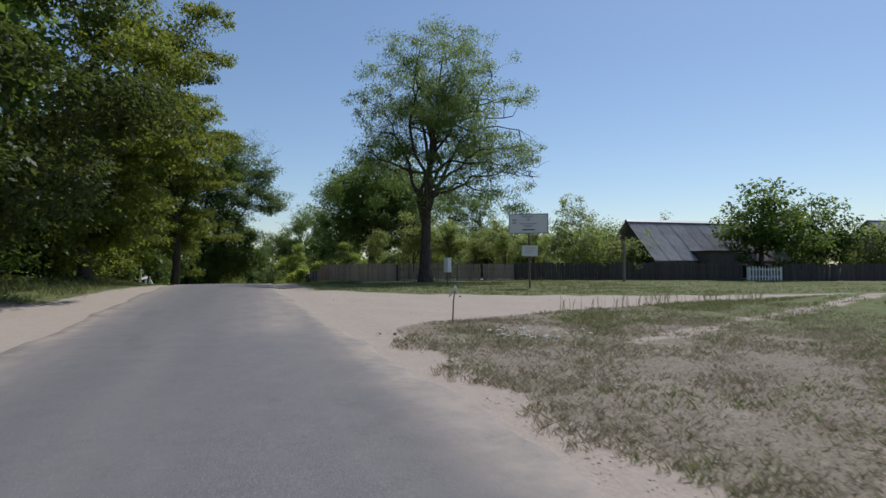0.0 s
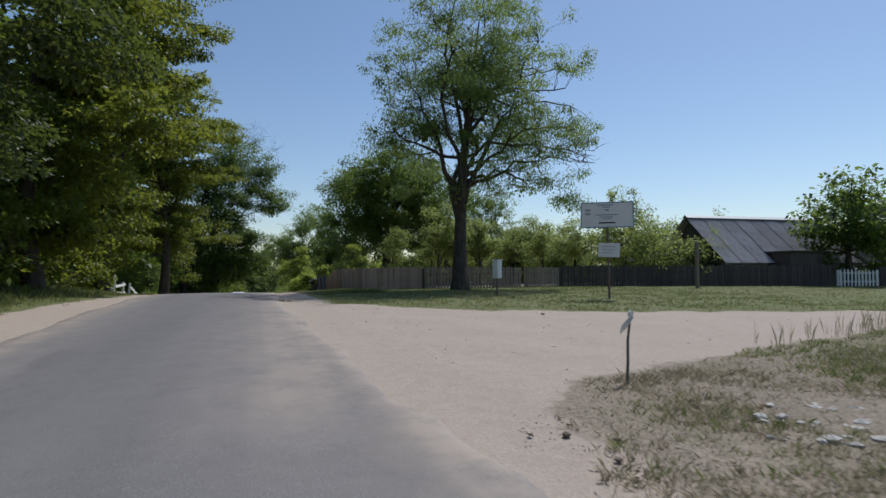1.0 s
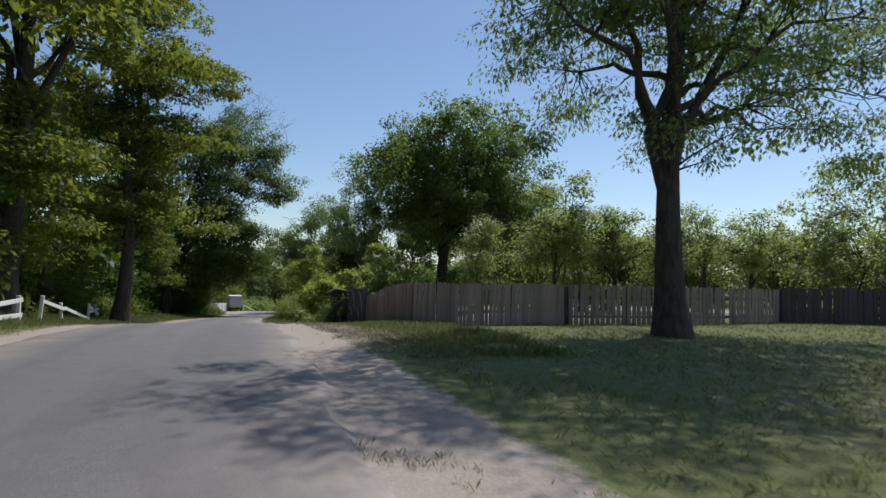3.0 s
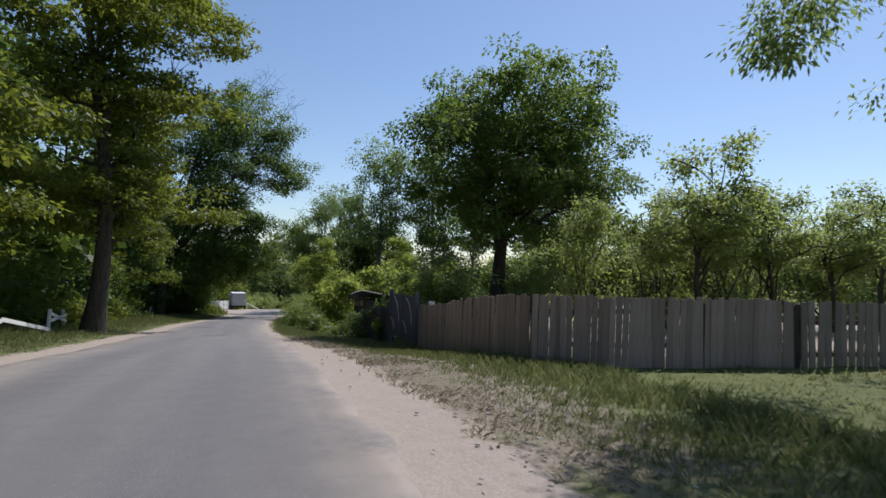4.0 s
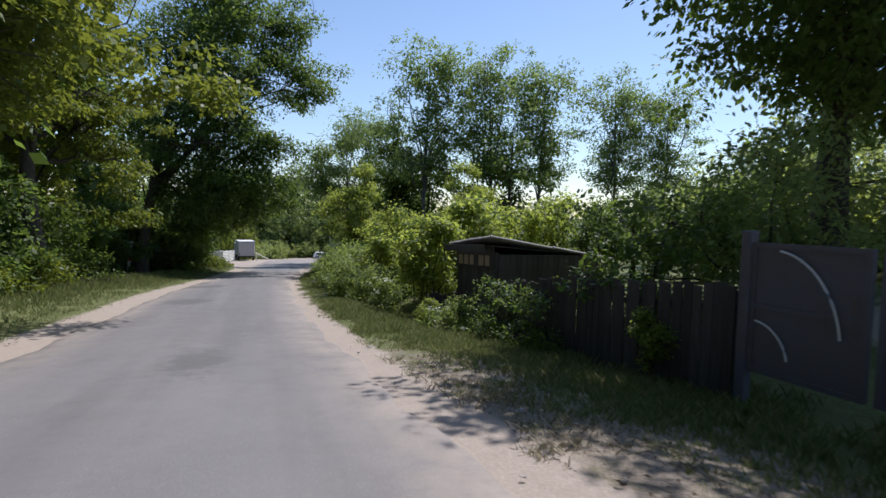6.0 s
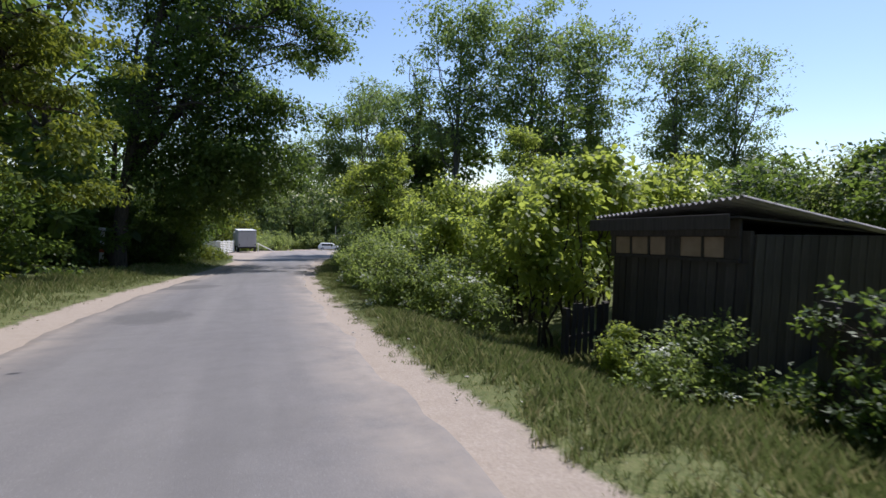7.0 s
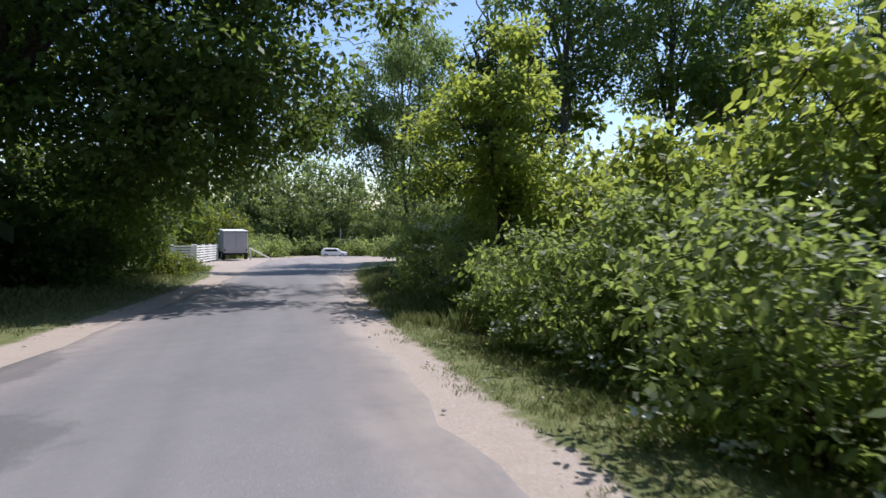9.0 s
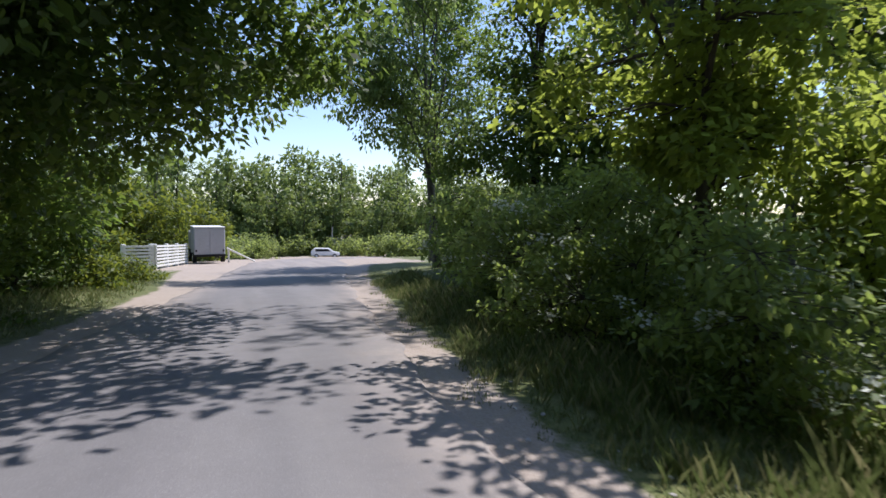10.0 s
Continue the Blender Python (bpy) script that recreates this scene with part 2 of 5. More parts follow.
k = Mat("glass_dark")
k.colour((0.03, 0.035, 0.04)).rough(0.08)
GLASS = k.m
k = Mat("pane_warm")
k.colour(k.ramp(k.noise(3, 3, 0.6, "object"), (0.3, (0.30, 0.22, 0.16)), (0.7, (0.46, 0.35, 0.26)))).rough(0.35)
PANE = k.m


# ---- mesh helpers ----
def raw_mesh(name, verts, faces, mat, smooth=False):
    """A mesh from arrays; faces is an (n, 3) or (n, 4) array."""
    verts = np.asarray(verts, np.float32).reshape(-1, 3)
    faces = np.asarray(faces, np.int32)
    me = bpy.data.meshes.new(name)
    n, c = faces.shape
    me.vertices.add(len(verts))
    me.vertices.foreach_set("co", verts.ravel())
    me.loops.add(n * c)
    me.loops.foreach_set("vertex_index", faces.ravel())
    me.polygons.add(n)
    me.polygons.foreach_set("loop_start", np.arange(0, n * c, c, dtype=np.int32))
    me.polygons.foreach_set("use_smooth", np.full(n, smooth))
    me.update(calc_edges=True)
    me.materials.append(mat)
    return me


def part(name, bm, mat, parent=None, label="", at=None):
    """One mesh object from a bmesh or a mesh, under parent."""
    if isinstance(bm, bmesh.types.BMesh):
        me = bpy.data.meshes.new(name)
        bm.to_mesh(me)
        bm.free()
        me.materials.append(mat)
    else:
        me = bm
    ob = new(name, me)
    if parent is not None:
        ob.parent = parent
    if at is not None:
        ob.matrix_basis = at
    if label:
        tagged(ob, label)
    return ob


def thing(name, m, label, category, group="", kind=""):
    ob = new(name)
    ob.empty_display_size = 0.3
    ob.matrix_basis = m
    return tagged(ob, label, category, group, kind)


def box(bm, x0, x1, y0, y1, z0, z1, bevel=0.0, m=None):
    r = bmesh.ops.create_cube(bm, size=1)["verts"]
    bmesh.ops.transform(bm, matrix=Matrix.Translation(((x0 + x1) / 2, (y0 + y1) / 2, (z0 + z1) / 2)) @ Matrix.Diagonal((x1 - x0, y1 - y0, z1 - z0, 1)), verts=r)
    if bevel:
        es = list({e for v in r for e in v.link_edges})
        r = [v for v in bmesh.ops.bevel(bm, geom=es, offset=bevel, segments=1, affect="EDGES")["verts"]]
    if m is not None:
        bmesh.ops.transform(bm, matrix=m, verts=[v for v in r if v.is_valid])
    return bm


def boxed(*a, **kw):
    return box(bmesh.new(), *a, **kw)


def rod(bm, a, b, r0, r1=None, sides=10):
    a, b = Vector(a), Vector(b)
    d = b - a
    m = Matrix.Translation((a + b) / 2) @ d.to_track_quat("Z", "Y").to_matrix().to_4x4()
    bmesh.ops.create_cone(bm, cap_ends=True, segments=sides, radius1=r0, radius2=r0 if r1 is None else r1, depth=d.length, matrix=m)
    return bm


def roded(*a, **kw):
    return rod(bmesh.new(), *a, **kw)


# ---- the lie of the land ----
ROAD_Y = [-400, -60, 0, 5, 9, 12, 15, 20, 25, 28, 32, 35, 40, 45.4, 49, 53, 56, 60, 64, 68, 80, 92, 104, 112, 125, 140, 152, 400]
ROAD_Z = [-8, -1.2, 0, .08, .18, .25, .34, .46, .53, .51, .38, .2, -.28, -.75, -1.09, -1.42, -1.65, -1.9, -2.18, -2.47, -3.2, -3.85, -4.45, -5.0, -6.0, -7.4, -8.2, -8.2]
SIDE_Y = [-400, -60, 0, 12, 25, 36, 44, 52, 60, 90, 105, 125, 140, 152, 400]
SIDE_Z = [-8, -1.2, .1, .32, .5, .5, .32, -.7, -1.5, -3.55, -4.4, -6.05, -7.4, -8.2, -8.2]


def _soft(xs, ys):
    g = np.arange(-400.0, 400.5, 0.5)
    v = np.interp(g, xs, ys)
    ker = np.hanning(13)
    ker /= ker.sum()
    return g, np.convolve(np.pad(v, 6, "edge"), ker, "valid")


_RG, _RV = _soft(ROAD_Y, ROAD_Z)
_SG, _SV = _soft(SIDE_Y, SIDE_Z)


def smooth01(v, a, b):
    t = np.clip((v - a) / (b - a), 0, 1)
    return t * t * (3 - 2 * t)


def lie(x, y):
    """Height of the land."""
    x, y = np.asarray(x, float), np.asarray(y, float)
    z = np.interp(y, _RG, _RV)
    w = smooth01(x, 4.5, 9.0)
    side = np.interp(y, _SG, _SV)
    dip = 0.24 * smooth01(x, 1.8, 4.0) * smooth01(y, 33, 39) * (1 - smooth01(y, 70, 80)) + 0.38 * smooth01(x, 2.0, 4.3) * smooth01(y, 45, 52) * (1 - smooth01(y, 58, 70))
    z = z - dip
    z = z * (1 - w) + side * w
    z += 0.25 * smooth01(-x, 5.0, 9.0) * smooth01(y, 8, 20)
    z = z + 0.32 * np.exp(-((x - 16.5) / 3.6) ** 2 - ((y - 9.6) / 1.7) ** 2)
    z = z - 1.1 * np.exp(-((x - 18.2) / 4.0) ** 2 - ((y - 48.6) / 3.0) ** 2)
    far = np.hypot(x, y - 50)
    return z + np.clip(far - 150, 0, None) * 0.012


def lz(x, y):
    return float(lie(x, y))


EDGE_Y = [-60, 0, 3, 6, 9, 12, 20, 30, 40, 50, 58, 64, 70, 74, 78, 86, 94, 104, 114, 126, 140]
EDGE_L = [-3.1, -3.1, -3.1, -3.1, -3.1, -3.15, -3.3, -3.35, -3.5, -3.8, -3.8, -3.5, -2.9, -2.4, -1.9, -1.1, -0.4, 0.8, 3.2, 7.5, 14]
EDGE_R = [2.1, 2.1, 2.0, 1.85, 1.65, 1.4, 1.05, 1.1, 1.0, 0.75, 0.85, 1.0, 1.4, 1.9, 2.4, 3.6, 5.0, 7.4, 10.0, 14.5, 21]


def edge_l(y):
    return np.interp(y, EDGE_Y, EDGE_L)


def edge_r(y):
    return np.interp(y, EDGE_Y, EDGE_R)


def waver(y, k, amp):
    return amp * (np.sin(y * 1.7 * k + k) * 0.5 + np.sin(y * 4.3 * k + 2 * k) * 0.3 + np.sin(y * 11.1 * k) * 0.2)


# the ground, one sheet to the horizon
xs = np.concatenate([-np.geomspace(900, 9, 26), np.arange(-8.5, 16.01, 0.25), np.geomspace(17, 900, 30)])
ys = np.concatenate([-np.geomspace(700, 7, 22), np.arange(-6, 116, 0.35), np.geomspace(118, 1200, 26)])
GX, GY = np.meshgrid(xs, ys)
hump = np.array([noise.noise((x * 0.9, y * 0.9, 0)) for x, y in zip(GX.ravel(), GY.ravel())]).reshape(GX.shape)
near_road = smooth01(GX, edge_l(GY) - 1.2, edge_l(GY) - 0.2) * (1 - smooth01(GX, edge_r(GY) + 0.2, edge_r(GY) + 1.2))
SANDLOW, SANDUP = 10.0, 20.5
gz = lie(GX, GY) + hump * 0.05 * (1 - near_road) - 0.03 * near_road
ny, nx = GX.shape
idx = np.arange(ny * nx).reshape(ny, nx)
quads = np.stack([idx[:-1, :-1], idx[:-1, 1:], idx[1:, 1:], idx[1:, :-1]], -1).reshape(-1, 4)
me = raw_mesh("ground", np.stack([GX, GY, gz], -1), quads, GROUND, True)
# where the soil is bare sand: the shoulders, the side road and the lay-by across from it
right_w = np.interp(GY, [-50, 0, 8, 12, 20, 27, 36, 44, 60, 75, 90, 110], [0.4, 0.4, 0.7, 1.2, 1.2, 0.9, 0.75, 0.5, 0.45, 0.5, 0.8, 2.0])
left_w = np.interp(GY, [-50, 0, 20, 28, 38, 50, 60, 72, 85, 95, 112], [2.2, 2.2, 1.5, 0.6, 0.7, 0.8, 0.85, 0.7, 0.9, 2.2, 3.0])
s_r = 1 - smooth01(GX - edge_r(GY) - right_w, -0.25, 0.35)
s_l = 1 - smooth01(edge_l(GY) - GX - left_w, -0.25, 0.35)
sand = np.minimum(s_r, s_l)
side_low = np.interp(GX, [0, 2.3, 3.6, 7.8, 13, 30, 60], [9.0, 9.2, 10.5, 11.2, 12.2, 11.0, 6.0])
side_up = np.interp(GX, [0, 1.2, 3.0, 4.4, 7.6, 11.5, 15, 30, 60], [24.0, 22.0, 20.0, 18.2, 16.6, 15.4, 14.2, 13.0, 9.0])
sand = np.maximum(sand, smooth01(GX, 0.5, 1.5) * smooth01(GY, side_low - 0.3, side_low + 0.4) * (1 - smooth01(GY, side_up - 0.4, side_up + 0.3)))
lay = smooth01(-GX, 2.5, 3.5) * (1 - smooth01(-GX, 6.5, 9.0)) * (1 - smooth01(GY, 15.0, 18.5))
sand = np.maximum(sand, lay * 0.95)
sand = np.maximum(sand, 0.9 * smooth01(GX, -6, -2) * smooth01(GY, 94, 98) * (1 - smooth01(GX, 9, 12)))
yard = smooth01(GX, 6.3, 7.2) * (1 - smooth01(GX, 20, 22)) * smooth01(GY, 32.4, 32.9) * (1 - smooth01(GY, 42.5, 44.5))
sand = np.maximum(sand, yard)
tr = np.abs(GY - np.interp(GX, [4.5, 5.5, 7.5, 10.2, 12, 20], [6.3, 6.8, 7.4, 8.4, 8.9, 10.5]))
sand = np.maximum(sand, 0.8 * (1 - smooth01(tr, 0.12, 0.42)) * smooth01(GX, 4.6, 6.0))
dry = (1 - smooth01(GY, side_low + 0.1, side_low + 0.9)) * smooth01(GX, 1.5, 2.5) * (1 - 0.55 * smooth01(GX, 7.0, 12.0) - 0.35 * smooth01(GX + GY * 0.4, 9.0, 11.0))
dry = np.maximum(dry, 0.75 * smooth01(GX, 0.5, 1.2) * (1 - smooth01(GX - edge_r(GY), 2.2, 3.2)) * smooth01(GY, 26, 29) * (1 - smooth01(GY, 44, 50)))
dry = np.maximum(dry, 0.3 * smooth01(GY, 13, 16) * (1 - smooth01(GY, 26, 30)) * smooth01(GX, 3, 5))
for nm, v in (("sand", sand), ("dry", dry)):
    a = me.attributes.new(nm, "FLOAT", "POINT")
    a.data.foreach_set("value", v.astype(np.float32).ravel())
tagged(new("ground", me), "sandy village ground with dry grass and green verges", "ground", kind="structure")

# the road
ry = np.arange(-60, 138, 0.4)
L, R = edge_l(ry) + waver(ry, 0.7, 0.10), edge_r(ry) + waver(ry, 0.9, 0.12)
u = np.array([0.0, 0.015, 0.06, 0.11, 0.17, 0.25, 0.33, 0.41, 0.5, 0.6, 0.7, 0.82, 0.9, 0.96, 0.985, 1.0])
RX = L[:, None] + (R - L)[:, None] * u
RY = np.repeat(ry[:, None], len(u), 1)
crown = 0.03 * (1 - (2 * u - 1) ** 2)
crown[0] = crown[-1] = -0.05
RZ = lie(RX, RY) * 0 + np.interp(RY, _RG, _RV) + 0.004 + crown
idx = np.arange(RX.size).reshape(RX.shape)
quads = np.stack([idx[:-1, :-1], idx[:-1, 1:], idx[1:, 1:], idx[1:, :-1]], -1).reshape(-1, 4)
me = raw_mesh("road", np.stack([RX, RY, RZ], -1), quads, ASPHALT, True)
dust = np.maximum(np.clip(1.25 - u * 6, 0, 1), np.clip(1.25 - (1 - u) * 6, 0, 1))[None, :] * np.ones_like(RX)
dust = np.maximum(dust, 0.95 * smooth01(RX, -0.9, 1.3) * smooth01(RY, 8, 11) * (1 - smooth01(RY, 22, 26)))
dust = np.maximum(dust, 0.9 * smooth01(RY, 90, 98))
def blot(cx, cy, a, b):
    return np.exp(-(((RX - cx) / a) ** 2 + ((RY - cy) / b) ** 2) ** 1.5)


mended = blot(-2.5, 56.9, 0.75, 1.0) + blot(-2.7, 64.4, 1.1, 1.1) + 0.8 * blot(-3.0, 67.4, 0.5, 1.3) + 0.7 * blot(-1.2, 46.0, 0.5, 1.6)
# worn: blend to a paler grey past y 24, most at mid-width
worn = 0.42 * smooth01(RY, 24, 40) * (0.6 + 0.4 * np.sin(u * np.pi))[None, :]
for nm, v in (("dust", dust), ("worn", worn), ("mended", mended)):
    a = me.attributes.new(nm, "FLOAT", "POINT")
    a.data.foreach_set("value", v.astype(np.float32).ravel())
tagged(new("road", me), "worn grey asphalt village road with sandy edges", "road", kind="structure")


# ---- plants ----
def tube(path, radii, sides=7):
    """Points and faces of a tapered branch along a path."""
    path = np.asarray(path, float)
    d = np.gradient(path, axis=0)
    d /= np.linalg.norm(d, axis=1)[:, None] + 1e-9
    ref = np.where(np.abs(d[:, 2:3]) > 0.9, [[1.0, 0, 0]], [[0, 0, 1.0]])
    s = np.cross(d, ref)
    s /= np.linalg.norm(s, axis=1)[:, None] + 1e-9
    t = np.cross(d, s)
    a = np.linspace(0, 2 * np.pi, sides, endpoint=False)
    ring = s[:, None, :] * np.cos(a)[None, :, None] + t[:, None, :] * np.sin(a)[None, :, None]
    v = path[:, None, :] + ring * np.asarray(radii)[:, None, None]
    n = len(path)
    i = np.arange(n * sides).reshape(n, sides)
    j = np.roll(i, -1, 1)
    f = np.stack([i[:-1], j[:-1], j[1:], i[1:]], -1).reshape(-1, 4)
    return v.reshape(-1, 3), f


class Wood:
    def __init__(self):
        self.v, self.f, self.n = [], [], 0

    def add(self, path, radii, sides):
        v, f = tube(path, radii, sides)
        self.v.append(v)
        self.f.append(f + self.n)
        self.n += len(v)

    def mesh(self, name, mat):
        return raw_mesh(name, np.concatenate(self.v), np.concatenate(self.f), mat, True)


def bent(a, b, rng, n=7, sag=0.0, wig=0.06):
    """A crooked path from a to b."""
    a, b = np.asarray(a, float), np.asarray(b, float)
    t = np.linspace(0, 1, n)[:, None]
    p = a + (b - a) * t
    ln = np.linalg.norm(b - a)
    w = rng.standard_normal((n, 3)) * wig * ln * np.sin(np.pi * t) * 0.7
    p = p + w
    p[:, 2] += sag * ln * np.sin(np.pi * t[:, 0])
    return p


def leaves(centres, radii, count, size, rng, flat=0.65, hang=0.35, width=0.6, oval=False):
    """Leaf blades in clumps round the centres: points and faces; oval leaves have six corners and a drooping tip."""
    c = len(centres)
    per = np.maximum(1, rng.poisson(count, c))
    who = np.repeat(np.arange(c), per)
    n = len(who)
    off = rng.standard_normal((n, 3))
    off /= np.linalg.norm(off, axis=1)[:, None] + 1e-9
    off *= (rng.random(n) ** 0.5)[:, None] * np.asarray(radii)[who][:, None] * np.array([1, 1, flat])
    pos = np.asarray(centres)[who] + off
    ax = off + rng.standard_normal((n, 3)) * 0.45 * np.asarray(radii)[who][:, None]
    ax[:, 2] -= hang * np.asarray(radii)[who]
    ax /= np.linalg.norm(ax, axis=1)[:, None] + 1e-9
    up = rng.standard_normal((n, 3)) * 0.4 + np.array([0, 0, 1.0])
    sd = np.cross(ax, up)
    sd /= np.linalg.norm(sd, axis=1)[:, None] + 1e-9
    ln = size * rng.uniform(0.6, 1.35, n)[:, None]
    if oval:
        dip = np.array([0, 0, -1.0]) * ln * rng.uniform(0.02, 0.22, n)[:, None]
        v = np.stack([pos, pos + ax * ln * 0.26 + sd * ln * width * 0.42, pos + ax * ln * 0.66 + sd * ln * width * 0.4 + dip * 0.35, pos + ax * ln + dip,
                      pos + ax * ln * 0.66 - sd * ln * width * 0.4 + dip * 0.35, pos + ax * ln * 0.26 - sd * ln * width * 0.42], 1)
        return v.reshape(-1, 3), np.arange(n * 6).reshape(n, 6)
    v = np.stack([pos, pos + ax * ln * 0.45 + sd * ln * width * 0.5, pos + ax * ln, pos + ax * ln * 0.45 - sd * ln * width * 0.5], 1)
    return v.reshape(-1, 3), np.arange(n * 4).reshape(n, 4)


def lobes_points(lobes, n, rng, shell=0.45, tuft=6, layer=0.16):
    """Clump centres in a union of ellipsoids (x, y, z, rx, ry, rz), gathered into layered boughs with gaps between them."""
    vol = np.array([l[3] * l[4] * l[5] for l in lobes]) ** 0.8
    m = max(4, n // tuft)
    pick = rng.choice(len(lobes), m, p=vol / vol.sum())
    l = np.asarray(lobes, float)[pick]
    d = rng.standard_normal((m, 3))
    d /= np.linalg.norm(d, axis=1)[:, None]
    r = (shell + (1 - shell) * rng.random(m) ** 0.6) * (1 + 0.10 * rng.standard_normal(m))
    bough = l[:, :3] + d * l[:, 3:] * r[:, None]
    who = np.concatenate([np.arange(m), rng.integers(0, m, n - m)]) if n > m else np.arange(n)
    spread = np.minimum(l[who][:, 3:], 3.2) * np.array([0.26, 0.26, layer])
    out = bough[who] + np.clip(rng.standard_normal((len(who), 3)), -1.5, 1.5) * spread
    droop = np.hypot(out[:, 0] - bough[who, 0], out[:, 1] - bough[who, 1])
    out[:, 2] -= 0.25 * droop
    return out


def tree(name, x, y, lobes, seed, mat, label, height_of_trunk=None, trunk_r=0.25, clumps=260, per=70, size=0.16, clump_r=0.55, lean=(0, 0), limbs=9,
         bark=None, group="", low=0.22, bare=0, flat=0.65, hang=0.35, sink=0.12, twigs=1.0, bare_lobe=None, tuft=6, category="tree", core=0.3, layer=0.16, leaf_w=0.6):
    """A tree: tapered trunk with limbs, and a crown of many leaves. Lobes are from the tree's foot."""
    rng = np.random.default_rng(seed)
    bark = bark or BARK
    top = max(l[2] + l[5] * 0.6 for l in lobes)
    th = height_of_trunk or top
    cen = np.average([[l[0], l[1]] for l in lobes], axis=0, weights=[l[3] * l[4] * l[5] for l in lobes])
    ob = thing(name, pose(x, y, lz(x, y) - sink), label, category, group)
    wood = Wood()
    n = 14
    t = np.linspace(0, 1, n)
    bend = rng.standard_normal(2) * 0.25
    tx = (cen[0] * 0.8 + lean[0]) * t ** 1.5 + bend[0] * np.sin(t * 5)
    ty = (cen[1] * 0.8 + lean[1]) * t ** 1.5 + bend[1] * np.sin(t * 4)
    path = np.stack([tx, ty, th * t], -1)
    rad = trunk_r * ((1 - t) ** 1.0 * 0.92 + 0.08)
    rad[0] *= 1.45
    rad[1] *= 1.1
    wood.add(path, rad, 10)
    nodes, node_r = [path[i] for i in range(4, n)], [rad[i] for i in range(4, n)]
    for i in range(limbs):
        l = lobes[i % len(lobes)]
        s = low + (0.85 - low) * (i + rng.random()) / limbs
        q = s * (n - 1)
        a = path[int(q)] + (path[min(int(q) + 1, n - 1)] - path[int(q)]) * (q - int(q))
        r0 = np.interp(s, t, rad) * 0.5
        d = rng.standard_normal(3)
        d[2] = abs(d[2]) * 0.6
        d /= np.linalg.norm(d)
        b = np.array(l[:3]) + d * np.array(l[3:]) * 0.6
        if b[2] < a[2] + 0.2:
            b[2] = a[2] + 0.3 + 0.5 * rng.random()
        p = bent(a, b, rng, 8, sag=0.08)
        rr = np.linspace(r0, 0.025, 8)
        wood.add(p, rr, 6)
        nodes += [p[j] for j in range(2, 8)]
        node_r += [rr[j] for j in range(2, 8)]
    nodes, node_r = np.array(nodes), np.array(node_r)
    pts = lobes_points(lobes, clumps, rng, tuft=tuft, layer=layer)
    # nothing hangs into the clear way of the road
    ax, ay, foot = pts[:, 0] + x, pts[:, 1] + y, lz(x, y)
    over = (ax > edge_l(ay) - 0.5) & (ax < edge_r(ay) + 0.6)
    pts = pts[(pts[:, 2] > 0.15) & ~(over & (pts[:, 2] + foot < lie(ax, ay) + 3.5))]
    for p in pts:
        if rng.random() > twigs:
            continue
        d = np.linalg.norm(nodes - p, axis=1) + 0.8 * np.maximum(0, nodes[:, 2] - p[2])
        j = int(np.argmin(d))
        if np.linalg.norm(nodes[j] - p) > 1.9:
            continue
        wood.add(bent(nodes[j], p, rng, 4, sag=0.05), np.linspace(min(node_r[j] * 0.5, 0.035), 0.007, 4), 4)
    for i in range(bare):
        l = bare_lobe or lobes[-1]
        d = rng.standard_normal(3)
        d[2] = abs(d[2])
        d /= np.linalg.norm(d)
        b = np.array(l[:3]) + d * np.array(l[3:]) * 1.25
        j = int(np.argmin(np.linalg.norm(nodes - b, axis=1)))
        wood.add(bent(nodes[j], b, rng, 6, wig=0.1), np.linspace(0.03, 0.006, 6), 4)
        for _ in range(5):
            e = nodes[j] + (b - nodes[j]) * rng.uniform(0.45, 0.95)
            wood.add(bent(e, e + rng.standard_normal(3) * np.array([0.7, 0.7, 0.45]) + [0, 0, 0.2], rng, 4, wig=0.12), np.linspace(0.018, 0.005, 4), 3)
    part("trunk", wood.mesh("trunk", bark), bark, ob)
    v, f = leaves(pts, clump_r * rng.uniform(0.6, 1.35, len(pts)), per, size, rng, flat, hang, leaf_w)
    if core:
        # the inner leaves, larger and fewer
        inner = [(l[0], l[1], l[2], l[3] * 0.62, l[4] * 0.62, l[5] * 0.62) for l in lobes]
        cp = lobes_points(inner, int(clumps * core), rng, 0.1, 2)
        ax, ay = cp[:, 0] + x, cp[:, 1] + y
        over = (ax > edge_l(ay) - 0.8) & (ax < edge_r(ay) + 0.9)
        cp = cp[(cp[:, 2] > 0.8) & ~(over & (cp[:, 2] + foot < lie(ax, ay) + 4.0))]
        v2, f2 = leaves(cp, np.full(len(cp), clump_r * 1.1), 40, min(size * 1.4, 0.28), rng, 0.8, hang)
        v, f = np.concatenate([v, v2]), np.concatenate([f, np.asarray(f2) + len(v)])
    part("crown", raw_mesh("crown", v, f, mat), mat, ob)
    return ob


